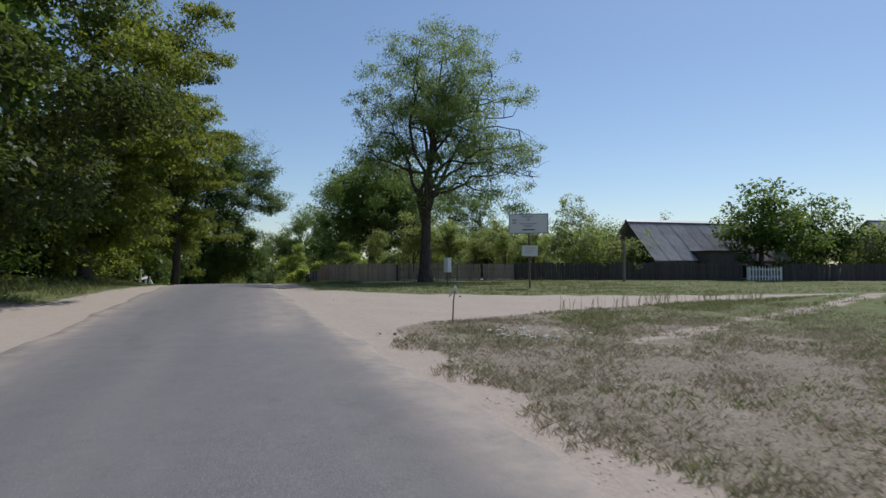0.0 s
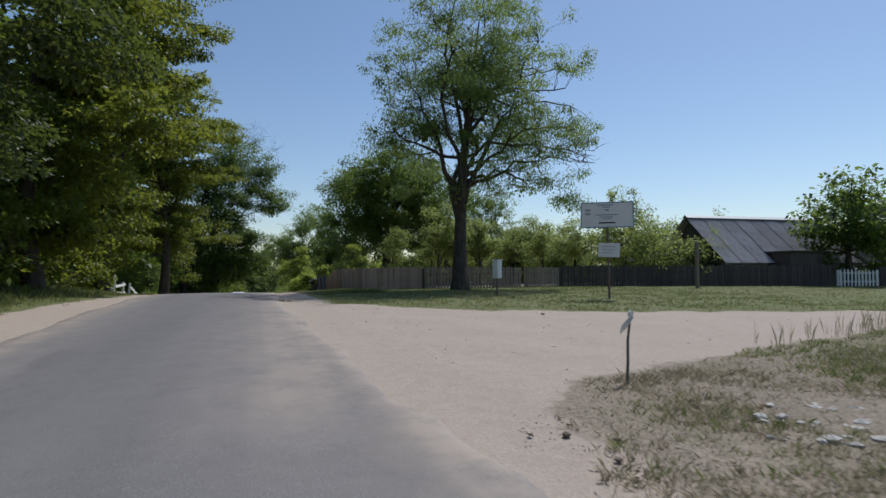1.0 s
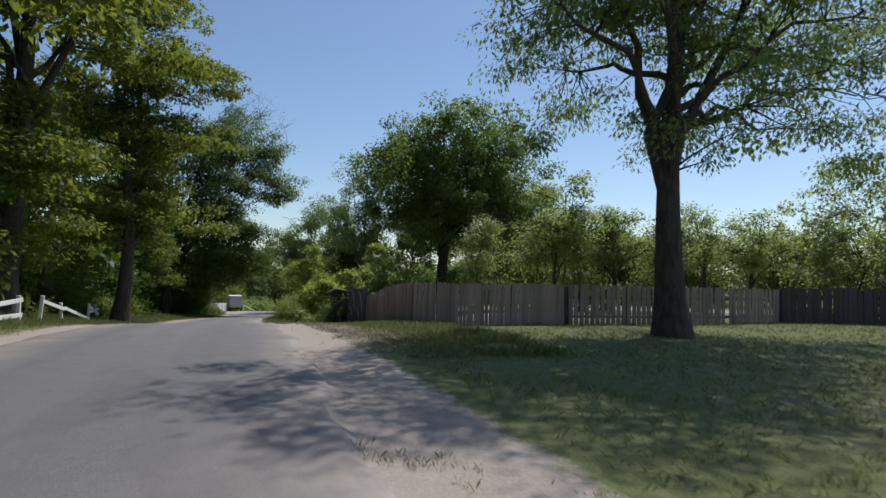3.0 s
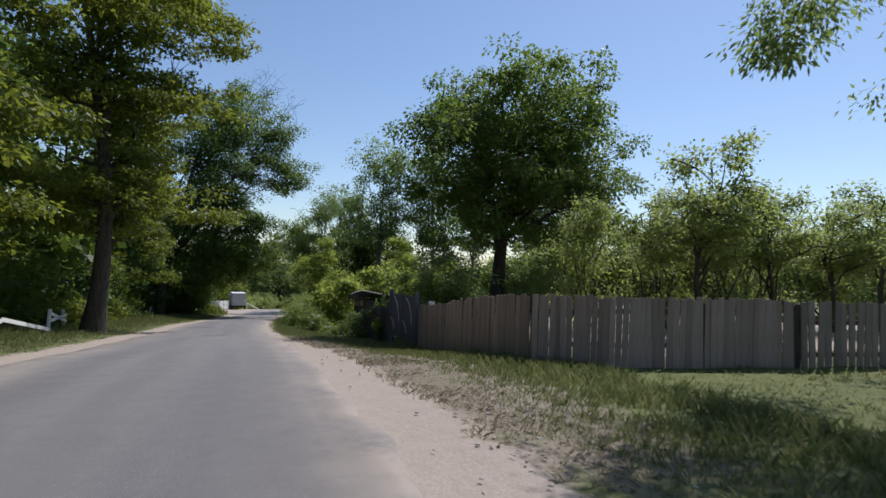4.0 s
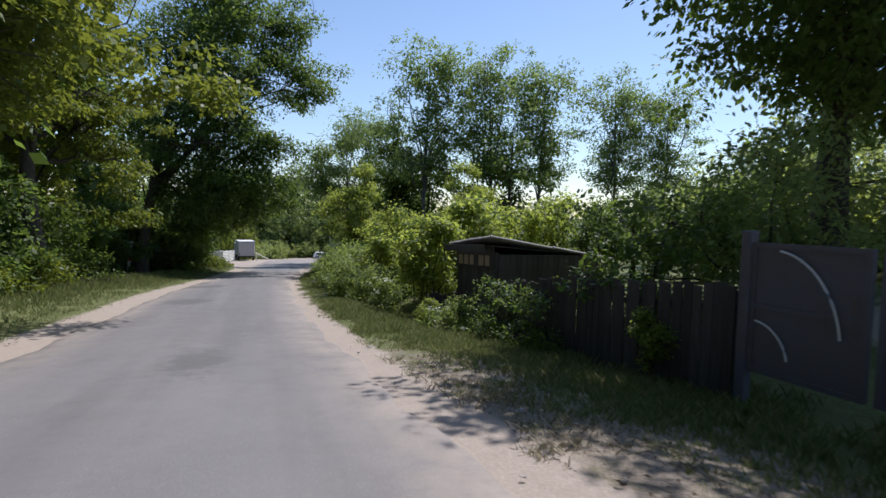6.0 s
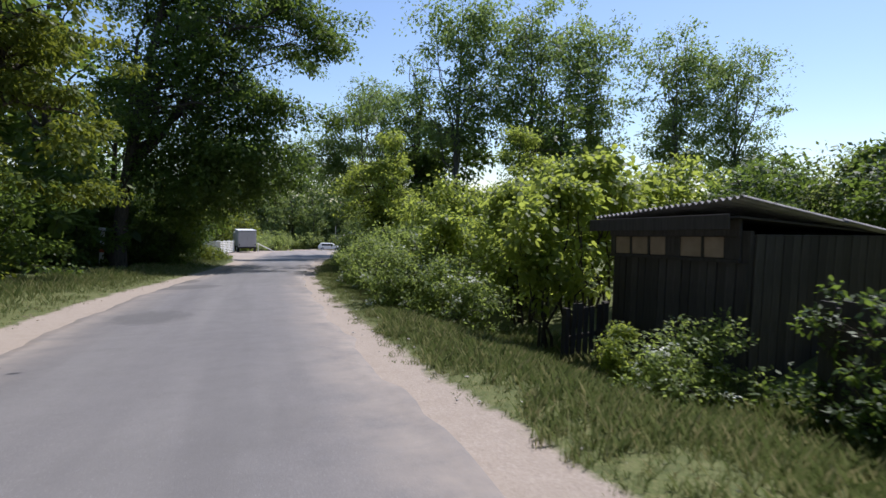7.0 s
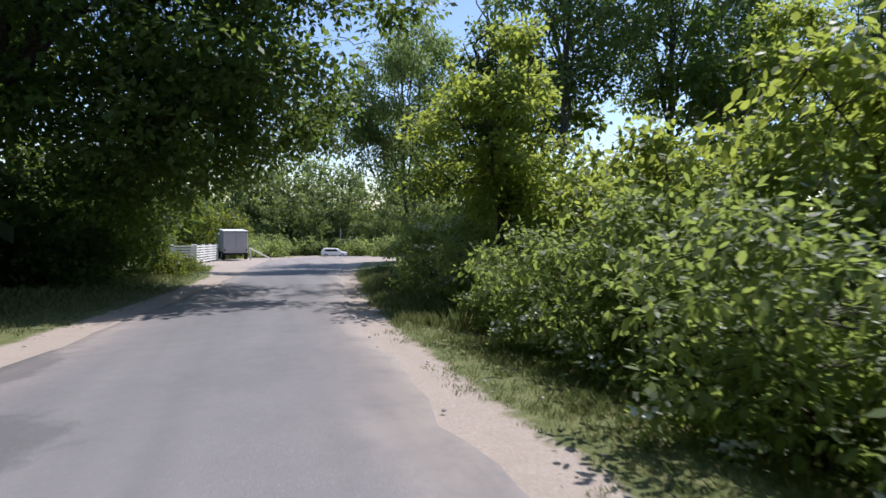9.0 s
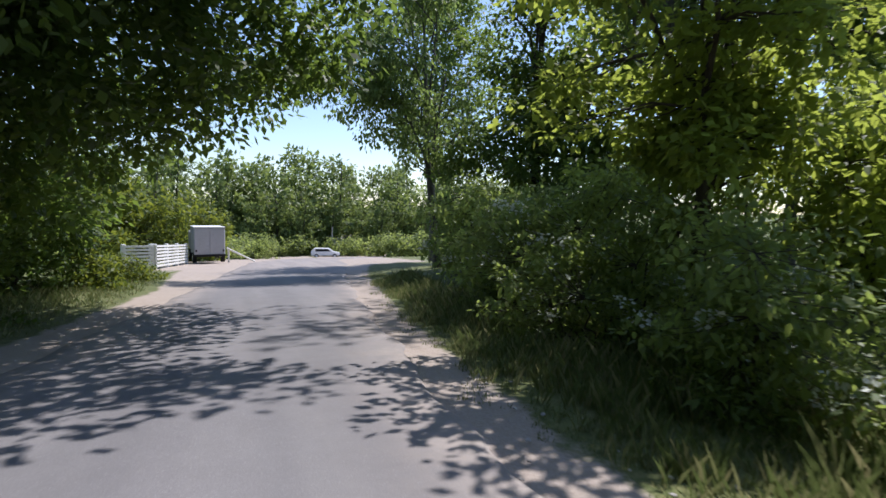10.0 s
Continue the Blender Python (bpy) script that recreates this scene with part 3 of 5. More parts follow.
def bush(name, x, y, lobes, seed, mat, label, clumps=90, per=55, size=0.13, clump_r=0.38, stems=9, group="", category="bush", hang=0.25, flat=0.8, bloom=0, sink=0.08, oval=False, leaf_w=0.6):
    """A shrub: several stems from the foot, leaves to the ground."""
    rng = np.random.default_rng(seed)
    ob = thing(name, pose(x, y, lz(x, y) - sink), label, category, group)
    pts = lobes_points(lobes, clumps, rng, 0.3, 3)
    pts[:, 2] = np.abs(pts[:, 2])
    wood = Wood()
    tips = pts[rng.choice(len(pts), stems, replace=False)]
    nodes = []
    for p in tips:
        a = np.array([p[0] * 0.25 + rng.normal() * 0.12, p[1] * 0.25 + rng.normal() * 0.12, -0.02])
        q = bent(a, p, rng, 7, sag=0.05)
        wood.add(q, np.linspace(0.035, 0.008, 7), 5)
        nodes += list(q[2:])
    nodes = np.array(nodes)
    for p in pts:
        j = int(np.argmin(np.linalg.norm(nodes - p, axis=1)))
        wood.add(bent(nodes[j], p, rng, 3), np.linspace(0.010, 0.004, 3), 3)
    part("stem", wood.mesh("stem", BARK), BARK, ob)
    v, f = leaves(pts, clump_r * rng.uniform(0.6, 1.3, len(pts)), per, size, rng, flat, hang, leaf_w, oval)
    part("foliage", raw_mesh("foliage", v, f, mat), mat, ob)
    if bloom:
        sel = pts[rng.random(len(pts)) < bloom] + [0, 0, 0.12]
        v, f = leaves(sel, np.full(len(sel), clump_r * 0.6), 24, size * 0.6, rng, 0.5, 0.0, 1.0)
        part("blossom", raw_mesh("blossom", v, f, BLOSSOM), BLOSSOM, ob, "small white flower heads")
    return ob


def again(ob, x, y, turn, scale=1.0, sink=0.1):
    """The same plant elsewhere, turned and resized."""
    c = copy_thing(ob, pose(x, y, lz(x, y) - sink, 0, 0, turn))
    c.scale = (scale, scale, scale * (0.92 + 0.16 * ((x * 7.3 + y * 3.1) % 1)))
    return c

# ---- trees and bushes beside the road ----
LT = "dense dark-green roadside tree in full summer leaf"
ASH = tree("ash_tree", 9.1, 28.1, [(1.0, 0.2, 12.4, 3.1, 3.0, 2.7), (-0.6, 0, 10.6, 2.9, 2.9, 2.6), (2.8, 0, 10.6, 2.9, 2.7, 2.6), (-0.5, 0, 8.4, 3.4, 3.2, 2.2), (2.9, 0.2, 8.4, 2.9, 2.8, 2.2), (-1.9, 0.5, 7.0, 2.1, 2.2, 1.5), (4.2, -0.3, 6.4, 2.2, 1.8, 1.8), (3.4, 0.6, 5.0, 1.8, 1.6, 1.0), (4.8, -0.6, 7.4, 1.7, 1.5, 1.3), (0.3, 0, 5.6, 2.9, 2.5, 1.4), (-1.0, 2.4, 5.3, 1.3, 1.2, 1.1), (5.0, -0.2, 5.2, 1.5, 1.3, 1.2)],
           11, LEAF_ASH, "tall airy ash tree with a single trunk on the grass verge", trunk_r=0.34, clumps=680, per=115, size=0.13, leaf_w=0.38, clump_r=0.6, tuft=4, core=0.05, limbs=26, height_of_trunk=12.5, bare=12, hang=0.8, bare_lobe=(4.9, -0.3, 6.0, 1.5, 1.4, 1.7))
ROUND = tree("lime_tree", 9.8, 45.5, [(1.0, 0, 8.5, 3.9, 3.7, 2.6), (-1.3, -0.3, 6.9, 2.7, 3.0, 2.2), (3.4, 0, 7.0, 2.9, 3.0, 2.2), (5.0, -0.4, 4.9, 2.3, 2.2, 1.6), (0, -1.0, 5.4, 3.6, 3.2, 2.0), (1.5, -0.6, 4.3, 3.6, 2.8, 1.3)],
             12, LEAF_DARK, "broad round-crowned dark-green tree behind the plank fence", trunk_r=0.36, clumps=700, per=90, size=0.165, clump_r=0.66, tuft=6, layer=0.14, flat=0.55, hang=0.5, core=0.06, limbs=14, height_of_trunk=8.5)

# the left row, from the near end
NEAR = tree("lime_tree", -9.0, 16.5, [(0.8, 0, 10, 5.2, 5.0, 4.6), (1.2, 0, 5.0, 5.2, 5.4, 3.8), (2.5, 2, 13, 3.8, 3.6, 3.4), (0.4, -1, 2.2, 4.2, 4.6, 2.0)],
            21, LEAF_SHADED, LT, trunk_r=0.4, clumps=520, per=110, size=0.16, clump_r=0.7, tuft=14, layer=0.085, flat=0.5, limbs=14, group="left roadside trees")
GOLD = tree("maple_tree", -7.0, 28.5, [(2.2, 0, 7.0, 3.4, 3.4, 2.8), (0.4, 0, 4.3, 3.2, 3.4, 2.4), (-0.6, -1.0, 2.4, 2.6, 2.6, 1.8), (0.6, 1, 9.0, 3.0, 2.8, 2.0), (-1.5, 0, 5.0, 3, 3, 3), (1.6, 0.3, 11.8, 3.0, 2.8, 2.4), (1.2, 0.3, 14.8, 2.6, 2.4, 2.2)],
            22, LEAF_LIME, "sunlit yellow-green maple tree leaning over the verge", trunk_r=0.28, clumps=560, per=84, size=0.18, clump_r=0.6, tuft=13, layer=0.085, flat=0.4, hang=0.5, limbs=12, group="left roadside trees")
TALL = tree("lime_tree", -7.8, 41.0, [(2.0, 0, 17.0, 4.2, 4.2, 3.8), (1.0, 0, 12.0, 4.6, 4.8, 3.6), (-0.6, 0.6, 6.8, 3.7, 4.2, 3.0), (-0.8, 0.6, 3.4, 3.0, 3.6, 2)],
            23, LEAF_LIME, "tall full roadside tree with sunlit yellow-green leaves", trunk_r=0.42, clumps=620, tuft=13, layer=0.085, flat=0.4, hang=0.5, per=84, size=0.19, clump_r=0.72, limbs=18, group="left roadside trees")
TRUNKED = tree("lime_tree", -5.9, 49.8, [(0.9, 0.5, 14.0, 3.4, 4.0, 3.6), (0.8, 1, 9.5, 3.9, 4.4, 3.2), (1.0, 3.0, 6.4, 3.4, 3.6, 1.8), (-1.5, 1, 6.0, 3.6, 4, 2.4)],
               24, LEAF_LIME, "tall roadside tree with a thick bare lower trunk", trunk_r=0.36, lean=(-1.0, -1.4), clumps=560, per=86, size=0.18, clump_r=0.64, tuft=13, layer=0.085, flat=0.4, limbs=16, low=0.32, group="left roadside trees")
HANG = tree("lime_tree", -8.6, 64.5, [(1.0, 0.6, 12.5, 4.2, 4.2, 3.6), (0.8, 1.2, 8.2, 3.5, 3.6, 3.0), (2.6, 2.4, 5.0, 1.9, 2.2, 1.5), (-1.4, 0.6, 6, 3.4, 3.6, 3.2), (1.8, 2.2, 3.4, 1.6, 1.8, 1.2)],
            26, LEAF_LIME, "roadside tree with low hanging yellow-green leaf sprays", trunk_r=0.36, core=0.12, clumps=560, per=86, size=0.165, clump_r=0.62, tuft=12, layer=0.085, flat=0.45, limbs=16, low=0.25, hang=0.6, group="left roadside trees")
ELM_TOP = [(6.0, 2.8, 19.0, 3.4, 3.4, 2.8), (6.4, 1.3, 16.2, 4.0, 3.5, 3.0), (9.2, 1.8, 15.8, 2.5, 2.5, 2.4), (10.2, 1.3, 13.8, 2.2, 2.2, 1.9), (10.1, 3.5, 12.6, 1.8, 1.8, 1.3), (2.2, 2.3, 15.5, 4, 4, 3.6), (4.6, 1.3, 12.5, 4.2, 4, 3.2)]
# the two lobes 1.1 deep in y are added overhead to shade the road
ELM_LOW = [(3.3, 1.1, 8.6, 4.2, 4.4, 3.6), (4.3, -1.9, 5.4, 3, 2.6, 1.8), (8.1, -1.1, 6.3, 2.3, 2.0, 1.5), (3.5, 1.7, 4.6, 3, 3.4, 2.4), (5.3, 2.6, 6.4, 3.2, 3.2, 2.2), (4.9, 2.9, 4.5, 2.1, 2.6, 1.5), (7.0, 2.4, 5.4, 2.1, 2.2, 1.7), (7.2, 2.1, 5.2, 2.0, 2.0, 1.5), (5.4, 2.4, 4.8, 2.4, 2.4, 1.7), (6.0, 1.1, 7.6, 2.4, 2.4, 2.0), (9.2, -1.9, 8.6, 2.4, 1.1, 1.2), (6.6, -2.1, 8.4, 2.4, 1.1, 1.2), (2.9, 6.2, 2.2, 1.5, 2.2, 1.8), (2.3, 4.4, 3.0, 1.7, 2.0, 1.8), (3.4, 7.6, 4.4, 1.7, 2.0, 1.6), (3.6, 8.2, 2.4, 1.4, 1.8, 1.8), (3.4, 9.5, 3.6, 1.5, 1.8, 1.6)]
DEAD = tree("elm_tree", -7.5, 77.4, ELM_TOP + ELM_LOW,
            25, LEAF_DARK, "big dark tree overhanging the road with bare dead twigs on top", trunk_r=0.36, clumps=1520, per=66, size=0.21, clump_r=0.92, core=0.12, limbs=30, low=0.2, bare=26, height_of_trunk=20.0, group="left roadside trees", bare_lobe=(8.0, 3.3, 21.0, 2.6, 2.0, 3.2))
BACK = tree("lime_tree", -13.0, 36.0, [(0.5, 0, 10, 5.0, 5.0, 4.6), (0.8, 0, 5.0, 5.2, 5.4, 3.8), (0, 1, 14, 3.8, 3.6, 3.4), (0.4, -1, 2.2, 4.2, 4.6, 2.0)],
            27, LEAF_DARK, LT, trunk_r=0.4, clumps=230, per=23, size=0.6, clump_r=1.1, core=0, limbs=10, group="left roadside trees", twigs=0.2)
for x, y, tn, s in ((-12.5, 23, 40, 1.0), (-13.5, 49, 120, 1.05), (-14, 60, 300, 1.05), (-11, 80, 110, 0.95), (-9.5, 88, 160, 0.8), (-13.5, 6, 250, 1.05), (-15, -8, 90, 1.0), (-21, 30, 10, 1.15), (-21, 55, 77, 1.2), (-20, 78, 140, 1.1), (-22, 12, 140, 1.1)):
    again(BACK, x, y, tn, s)
again(BACK, -13.2, 70.8, 10, 0.95)

# understorey along the left verge
HEDGE = bush("bush", -8.0, 31.5, [(0, 0, 1.6, 1.6, 1.8, 1.6), (0.8, 0.8, 1.0, 1.2, 1.4, 1.0)], 31, LEAF_LIME, "leafy green bush at the edge of the trees", clumps=130, per=34, size=0.185, group="left undergrowth")
LOW = bush("bush", -7.9, 55.0, [(0, 0, 0.7, 1.0, 1.3, 0.8), (0.3, 1.0, 0.5, 0.8, 0.9, 0.7)], 32, LEAF_LIME, "low green undergrowth at the foot of the trees", clumps=70, per=42, size=0.15, group="left undergrowth")
DARKB = bush("bush", -9.2, 66.5, [(0, 0, 1.8, 1.8, 2.2, 2.0), (0.4, 0, 0.8, 1.6, 1.8, 1.0)], 33, LEAF_DARK, "dense dark-green bush under the trees", clumps=110, per=44, size=0.165, group="left undergrowth")
for x, y, tn, s, src in ((-8.4, 26, 60, 1.15, HEDGE), (-9.2, 36.5, 130, 1.3, HEDGE), (-9.5, 41.5, 200, 1.2, HEDGE), (-9.6, 46.0, 250, 1.1, HEDGE), (-8.6, 21.0, 20, 1.0, DARKB), (-9.2, 53.0, 300, 0.9, DARKB),
                         (-8.2, 16.5, 70, 1.0, DARKB), (-9.5, 60, 45, 1.2, DARKB), (-8.2, 58.6, 80, 0.9, LOW), (-7.9, 61.8, 190, 1.0, LOW), (-7.6, 51.8, 30, 0.8, LOW), (-10.2, 70.0, 100, 1.15, DARKB), (-6.9, 80.2, 20, 1.15, DARKB), (-8.4, 82.5, 75, 1.3, DARKB), (-9.8, 77.8, 140, 1.2, DARKB),
                         (-10.0, 74.0, 160, 1.1, DARKB), (-6.2, 82.5, 230, 1.0, DARKB), (-5.4, 79.5, 300, 0.8, DARKB), (-5.6, 85.2, 40, 0.8, DARKB), (-4.0, 86.5, 30, 0.9, LOW), (-9.5, 76, 15, 1.4, DARKB), (-8.5, 10.5, 140, 1.0, DARKB),
                         (-7.6, 86, 60, 1.3, DARKB), (-3.6, 90.0, 80, 0.8, LOW), (-11, 30, 15, 1.6, DARKB), (-12, 56, 155, 1.6, DARKB), (-12, 66, 200, 1.6, DARKB), (6.0, 45.6, 75, 0.72, DARKB), (4.45, 48.4, 130, 0.42, DARKB), (4.5, 46.6, 250, 0.4, DARKB)):
    again(src, x, y, tn, s)

# right side, behind the fences and along the lower road
SHRUB = bush("lilac_bush", 16.8, 58.6, [(0, 0, 2.0, 1.6, 1.6, 1.4), (0.9, 0.4, 1.6, 1.3, 1.3, 1.4)], 41, LEAF_PALE, "pale green garden bush behind the fences", clumps=140, per=46, size=0.13, leaf_w=0.45, group="garden bushes")
MAPLE = bush("maple_sapling", 4.62, 53.9, [(0.15, -0.1, 1.62, 0.72, 0.6, 0.6), (-0.35, 0.1, 2.25, 0.75, 0.7, 0.75), (0.15, 0.2, 2.8, 0.65, 0.6, 0.6)], 42, LEAF_MAPLE, "bright green young maple beside the shed", clumps=84, per=40, size=0.12, oval=True, leaf_w=0.75, clump_r=0.34, hang=0.5)
ELDER = bush("elder_bush", 5.5, 64.5, [(0, 0, 1.5, 1.3, 1.9, 1.3), (0.6, 1.2, 2.1, 1.1, 1.3, 1.1), (-0.5, -1.0, 0.8, 1.0, 1.3, 0.8)], 43, LEAF_ELDER, "thick elder bush with white flower heads at the road edge", clumps=200, per=33, size=0.145, oval=True, leaf_w=0.52, clump_r=0.38, bloom=0.10, group="right roadside bushes")
THICK = bush("bush", 8.0, 59.0, [(0, 0, 1.9, 1.7, 2.0, 1.7), (0.4, 1.4, 2.6, 1.3, 1.4, 1.3)], 44, LEAF_MAPLE, "thick bright green bush at the road edge", clumps=160, per=33, size=0.165, oval=True, clump_r=0.45, group="right roadside bushes", hang=0.45)
for x, y, tn, s in ((5.6, 57.0, 120, 1.0), (6.6, 55.8, 200, 1.15), (4.5, 44.0, 60, 0.32), (3.5, 50.6, 20, 0.3), (3.9, 58.9, 250, 0.95)):
    again(MAPLE, x, y, tn, s)
for x, y, tn, s, src in ((3.4, 56.2, 30, 0.58, ELDER), (3.2, 58.0, 100, 0.6, ELDER), (3.4, 60.3, 200, 0.74, ELDER), (3.4, 62.5, 60, 0.66, ELDER), (3.7, 64.8, 20, 0.74, ELDER), (4.2, 67.0, 90, 0.66, ELDER), (4.1, 69.3, 160, 0.52, ELDER), (4.4, 71.4, 150, 0.6, ELDER),
                         (4.7, 73.9, 260, 0.66, ELDER), (5.5, 76.4, 250, 0.8, ELDER), (6.2, 78.9, 330, 0.8, ELDER), (6.9, 81.3, 40, 1.0, ELDER), (8.6, 85, 80, 1.1, ELDER), (11, 90, 10, 1.2, ELDER), (5.2, 61.4, 300, 0.95, ELDER), (3.8, 50.1, 300, 0.4, ELDER),
                         (7.4, 63.5, 70, 0.95, THICK), (7.0, 68.0, 140, 0.85, THICK), (8.0, 72.0, 10, 0.85, THICK), (8.6, 77.5, 220, 0.95, THICK), (11.5, 66, 130, 1.0, THICK), (11.5, 73, 100, 1.0, THICK), (11.0, 60, 300, 1.1, THICK), (6.3, 58.0, 30, 0.8, THICK), (19.2, 51.0, 130, 1.15, THICK)):
    again(src, x, y, tn, s)
for x, y, tn, s in ((19.0, 57.0, 40, 1.4), (16.4, 51.6, 150, 1.6), (20.8, 51.0, 220, 1.7), (24.6, 46.5, 20, 1.6), (7.3, 44.0, 90, 0.95), (11.8, 44.6, 140, 0.75), (22.6, 30.2, 100, 1.15), (24.3, 29.8, 10, 0.95), (21.8, 55.6, 290, 1.4), (27.5, 39.5, 60, 1.6), (22.0, 41.0, 80, 1.5), (25.2, 42.0, 170, 1.5), (29.5, 43.0, 260, 1.6), (32.0, 37.5, 10, 1.5)):
    again(SHRUB, x, y, tn, s)

AIRY = tree("ash_tree", 12.8, 81.5, [(0, 0, 16.0, 3.0, 3.0, 3.2), (-1.0, 0, 12.2, 3.2, 3.0, 2.8), (2.0, 0, 12.6, 2.4, 2.4, 2.8), (0, 0, 8.8, 2.5, 2.5, 1.6)], 51, LEAF_ASH, "tall airy tree with several pale stems", trunk_r=0.2, clumps=300, per=38, size=0.255, clump_r=0.8, tuft=3, core=0.12, limbs=18, bark=BARK_GREY, group="far right trees")
for x, y, tn, s in ((18.6, 81.5, 140, 1.02), (24.0, 82, 250, 1.0), (29.5, 79, 60, 0.95), (34.5, 78, 170, 0.85), (10.6, 97, 10, 0.95)):
    again(AIRY, x, y, tn, s)
SPRUCE = tree("conical_tree", 11.6, 87.0, [(0, 0, 4.5, 3.4, 3.4, 3.0), (0, 0, 8.2, 3.1, 3.1, 2.8), (0, 0, 11.6, 2.5, 2.5, 2.6), (0, 0, 14.6, 1.5, 1.5, 1.9)], 52, LEAF_DARK, "dark conical tree with dense foliage to the ground", trunk_r=0.25, clumps=280, per=60, size=0.22, clump_r=0.65, limbs=20)
BRIGHT = tree("maple_tree", 5.9, 73.6, [(-0.4, -0.4, 4.7, 1.8, 1.8, 1.5), (0.2, -0.6, 6.2, 1.3, 1.3, 1.1), (0, 0, 3.4, 1.7, 1.7, 1.3), (-1.5, -0.8, 5.0, 1.3, 1.2, 1.0)], 53, LEAF_MAPLE, "bright green young maple tree over the bushes", trunk_r=0.14, clumps=195, per=85, size=0.15, clump_r=0.5, core=0, limbs=12)
again(BRIGHT, 11.4, 69.5, 90, 0.9)
again(BACK, 18.5, 77.0, 60, 0.62)
again(BACK, 15.0, 87.0, 185, 0.7)
BIRCH = tree("birch_tree", 8.3, 90.0, [(-0.8, 0, 12.0, 2.2, 2.2, 2.4), (-2.4, 0, 9.2, 2.6, 2.2, 2.2), (-4.4, -0.3, 8.6, 2.0, 2.0, 1.7), (-2.2, 0, 6.6, 2.2, 2.2, 1.5), (0.2, 0, 6.0, 2.2, 2.2, 2.4)], 54, LEAF_ASH, "slender birch tree with drooping twigs", trunk_r=0.16, clumps=330, per=50, size=0.18, clump_r=0.58, core=0.1, limbs=18, bark=BARK_GREY, hang=1.3, flat=1.1)
# the wood that closes the view
FARW = tree("wood_tree", 3.0, 166.0, [(0, 0, 9, 4.4, 4.4, 4.0), (1, 0, 4.5, 5.0, 5.0, 3.8), (-1, 1, 13, 3, 3, 3), (0, 0, 2.0, 4.6, 4.6, 2.0)], 61, LEAF_HAZED, "leafy tree of the wood that closes the view", trunk_r=0.3, clumps=170, per=10, size=0.85, tuft=4, clump_r=1.2, core=0.14, limbs=8, group="wood behind the road end", twigs=0.1)
_r = random.Random(5)
for i in range(29):
    again(FARW, -30 + i * 3.1 + _r.uniform(-1, 1), 160 + _r.uniform(-2, 3) + (i % 3) * 6, _r.uniform(0, 360), _r.uniform(0.82, 1.08))
for i in range(13):
    again(FARW, -14 + i * 4.2 + _r.uniform(-1, 1), 157.5 + _r.uniform(-1, 1), _r.uniform(0, 360), _r.uniform(0.42, 0.6))
for i in range(12):
    again(FARW, -30 + i * 6.6 + _r.uniform(-2, 2), 184 + _r.uniform(-4, 4), _r.uniform(0, 360), _r.uniform(1.1, 1.35))
for i in range(12):
    again(FARW, 34 + i * 8 + _r.uniform(-2, 2), 92 - i * 5.6 + _r.uniform(-4, 4), _r.uniform(0, 360), _r.uniform(0.45, 0.6))
FARB = bush("bush", 4.7, 153.0, [(0, 0, 1.3, 2.4, 2.0, 1.5), (1.6, 0, 1.0, 1.8, 1.6, 1.2)], 62, LEAF_PALE, "pale rounded bush at the bend of the road", clumps=120, per=36, size=0.24, clump_r=0.5, group="bushes at the bend")
for x, y, s in ((0.5, 150, 1.6), (8.0, 154.5, 1.5), (2.6, 146, 1.2), (17.5, 152, 1.3), (21, 148, 1.6), (25, 140, 1.6), (-10.5, 98, 1.1), (-2.2, 121, 1.3)):
    again(FARB, x, y, x * 50, s)
for x, y, s in ((-5.4, 110.5, 1.75), (-8.2, 108, 1.9), (-2.9, 114.5, 1.5), (-11, 104, 1.8)):
    again(HEDGE, x, y, x * 70, s)
# garden trees round the house
GARDEN = tree("walnut_tree", 32.0, 26.4, [(0, 0, 5.0, 2.5, 2.0, 2.2), (1.8, 0, 3.6, 2.3, 1.8, 1.8), (-1.5, 0, 3.9, 1.9, 1.8, 1.6), (0.5, -0.3, 2.1, 2.4, 1.5, 1.4)], 71, LEAF_DARK, "dark round garden tree beside the house", trunk_r=0.2, clumps=150, per=40, size=0.27, clump_r=0.62, core=0.1, limbs=9)
again(GARDEN, 38.5, 27.5, 120, 0.95)
again(GARDEN, 29.0, 38.5, 60, 0.75)
again(GARDEN, 45, 23, 220, 0.9)
for x, y, tn, s in ((14.5, 54.0, 10, 0.6), (19, 56.5, 100, 0.7), (24.5, 60, 200, 0.75), (31, 63, 300, 0.8), (12.6, 56.8, 40, 0.55), (16.5, 59.5, 140, 0.62), (21, 63, 240, 0.7), (17, 52.5, 0, 0.78), (22.5, 54.5, 80, 0.9), (13.2, 50.5, 160, 0.5), (22.5, 47.0, 210, 0.8), (24.5, 51.5, 0, 0.9), (28, 50, 120, 0.9)):
    again(GARDEN, x, y, tn, s)
again(SHRUB, 36, 27.5, 10, 1.5)
again(SHRUB, 42, 24, 100, 1.5)
again(FARW, 30, 62, 30, 0.45)
BLOOM = bush("plum_bush", 21.0, 32.6, [(0, 0, 4.0, 1.8, 1.8, 1.8), (0.3, 0, 2.0, 2.1, 2.0, 1.9)], 72, LEAF_PALE, "pale flowering garden shrub behind the fence", clumps=180, per=50, size=0.14, bloom=0.2)
PLUM = tree("plum_tree", 10.9, 35.4, [(0, 0, 3.9, 1.3, 1.3, 1.1), (0.7, 0.2, 3.1, 1.3, 1.3, 0.9), (-0.7, -0.2, 2.8, 1.2, 1.2, 0.8)], 73, LEAF_PALE, "small garden plum tree behind the picket fence", trunk_r=0.09, clumps=130, per=46, size=0.12, clump_r=0.4, core=0, limbs=9, group="garden trees behind the pickets")
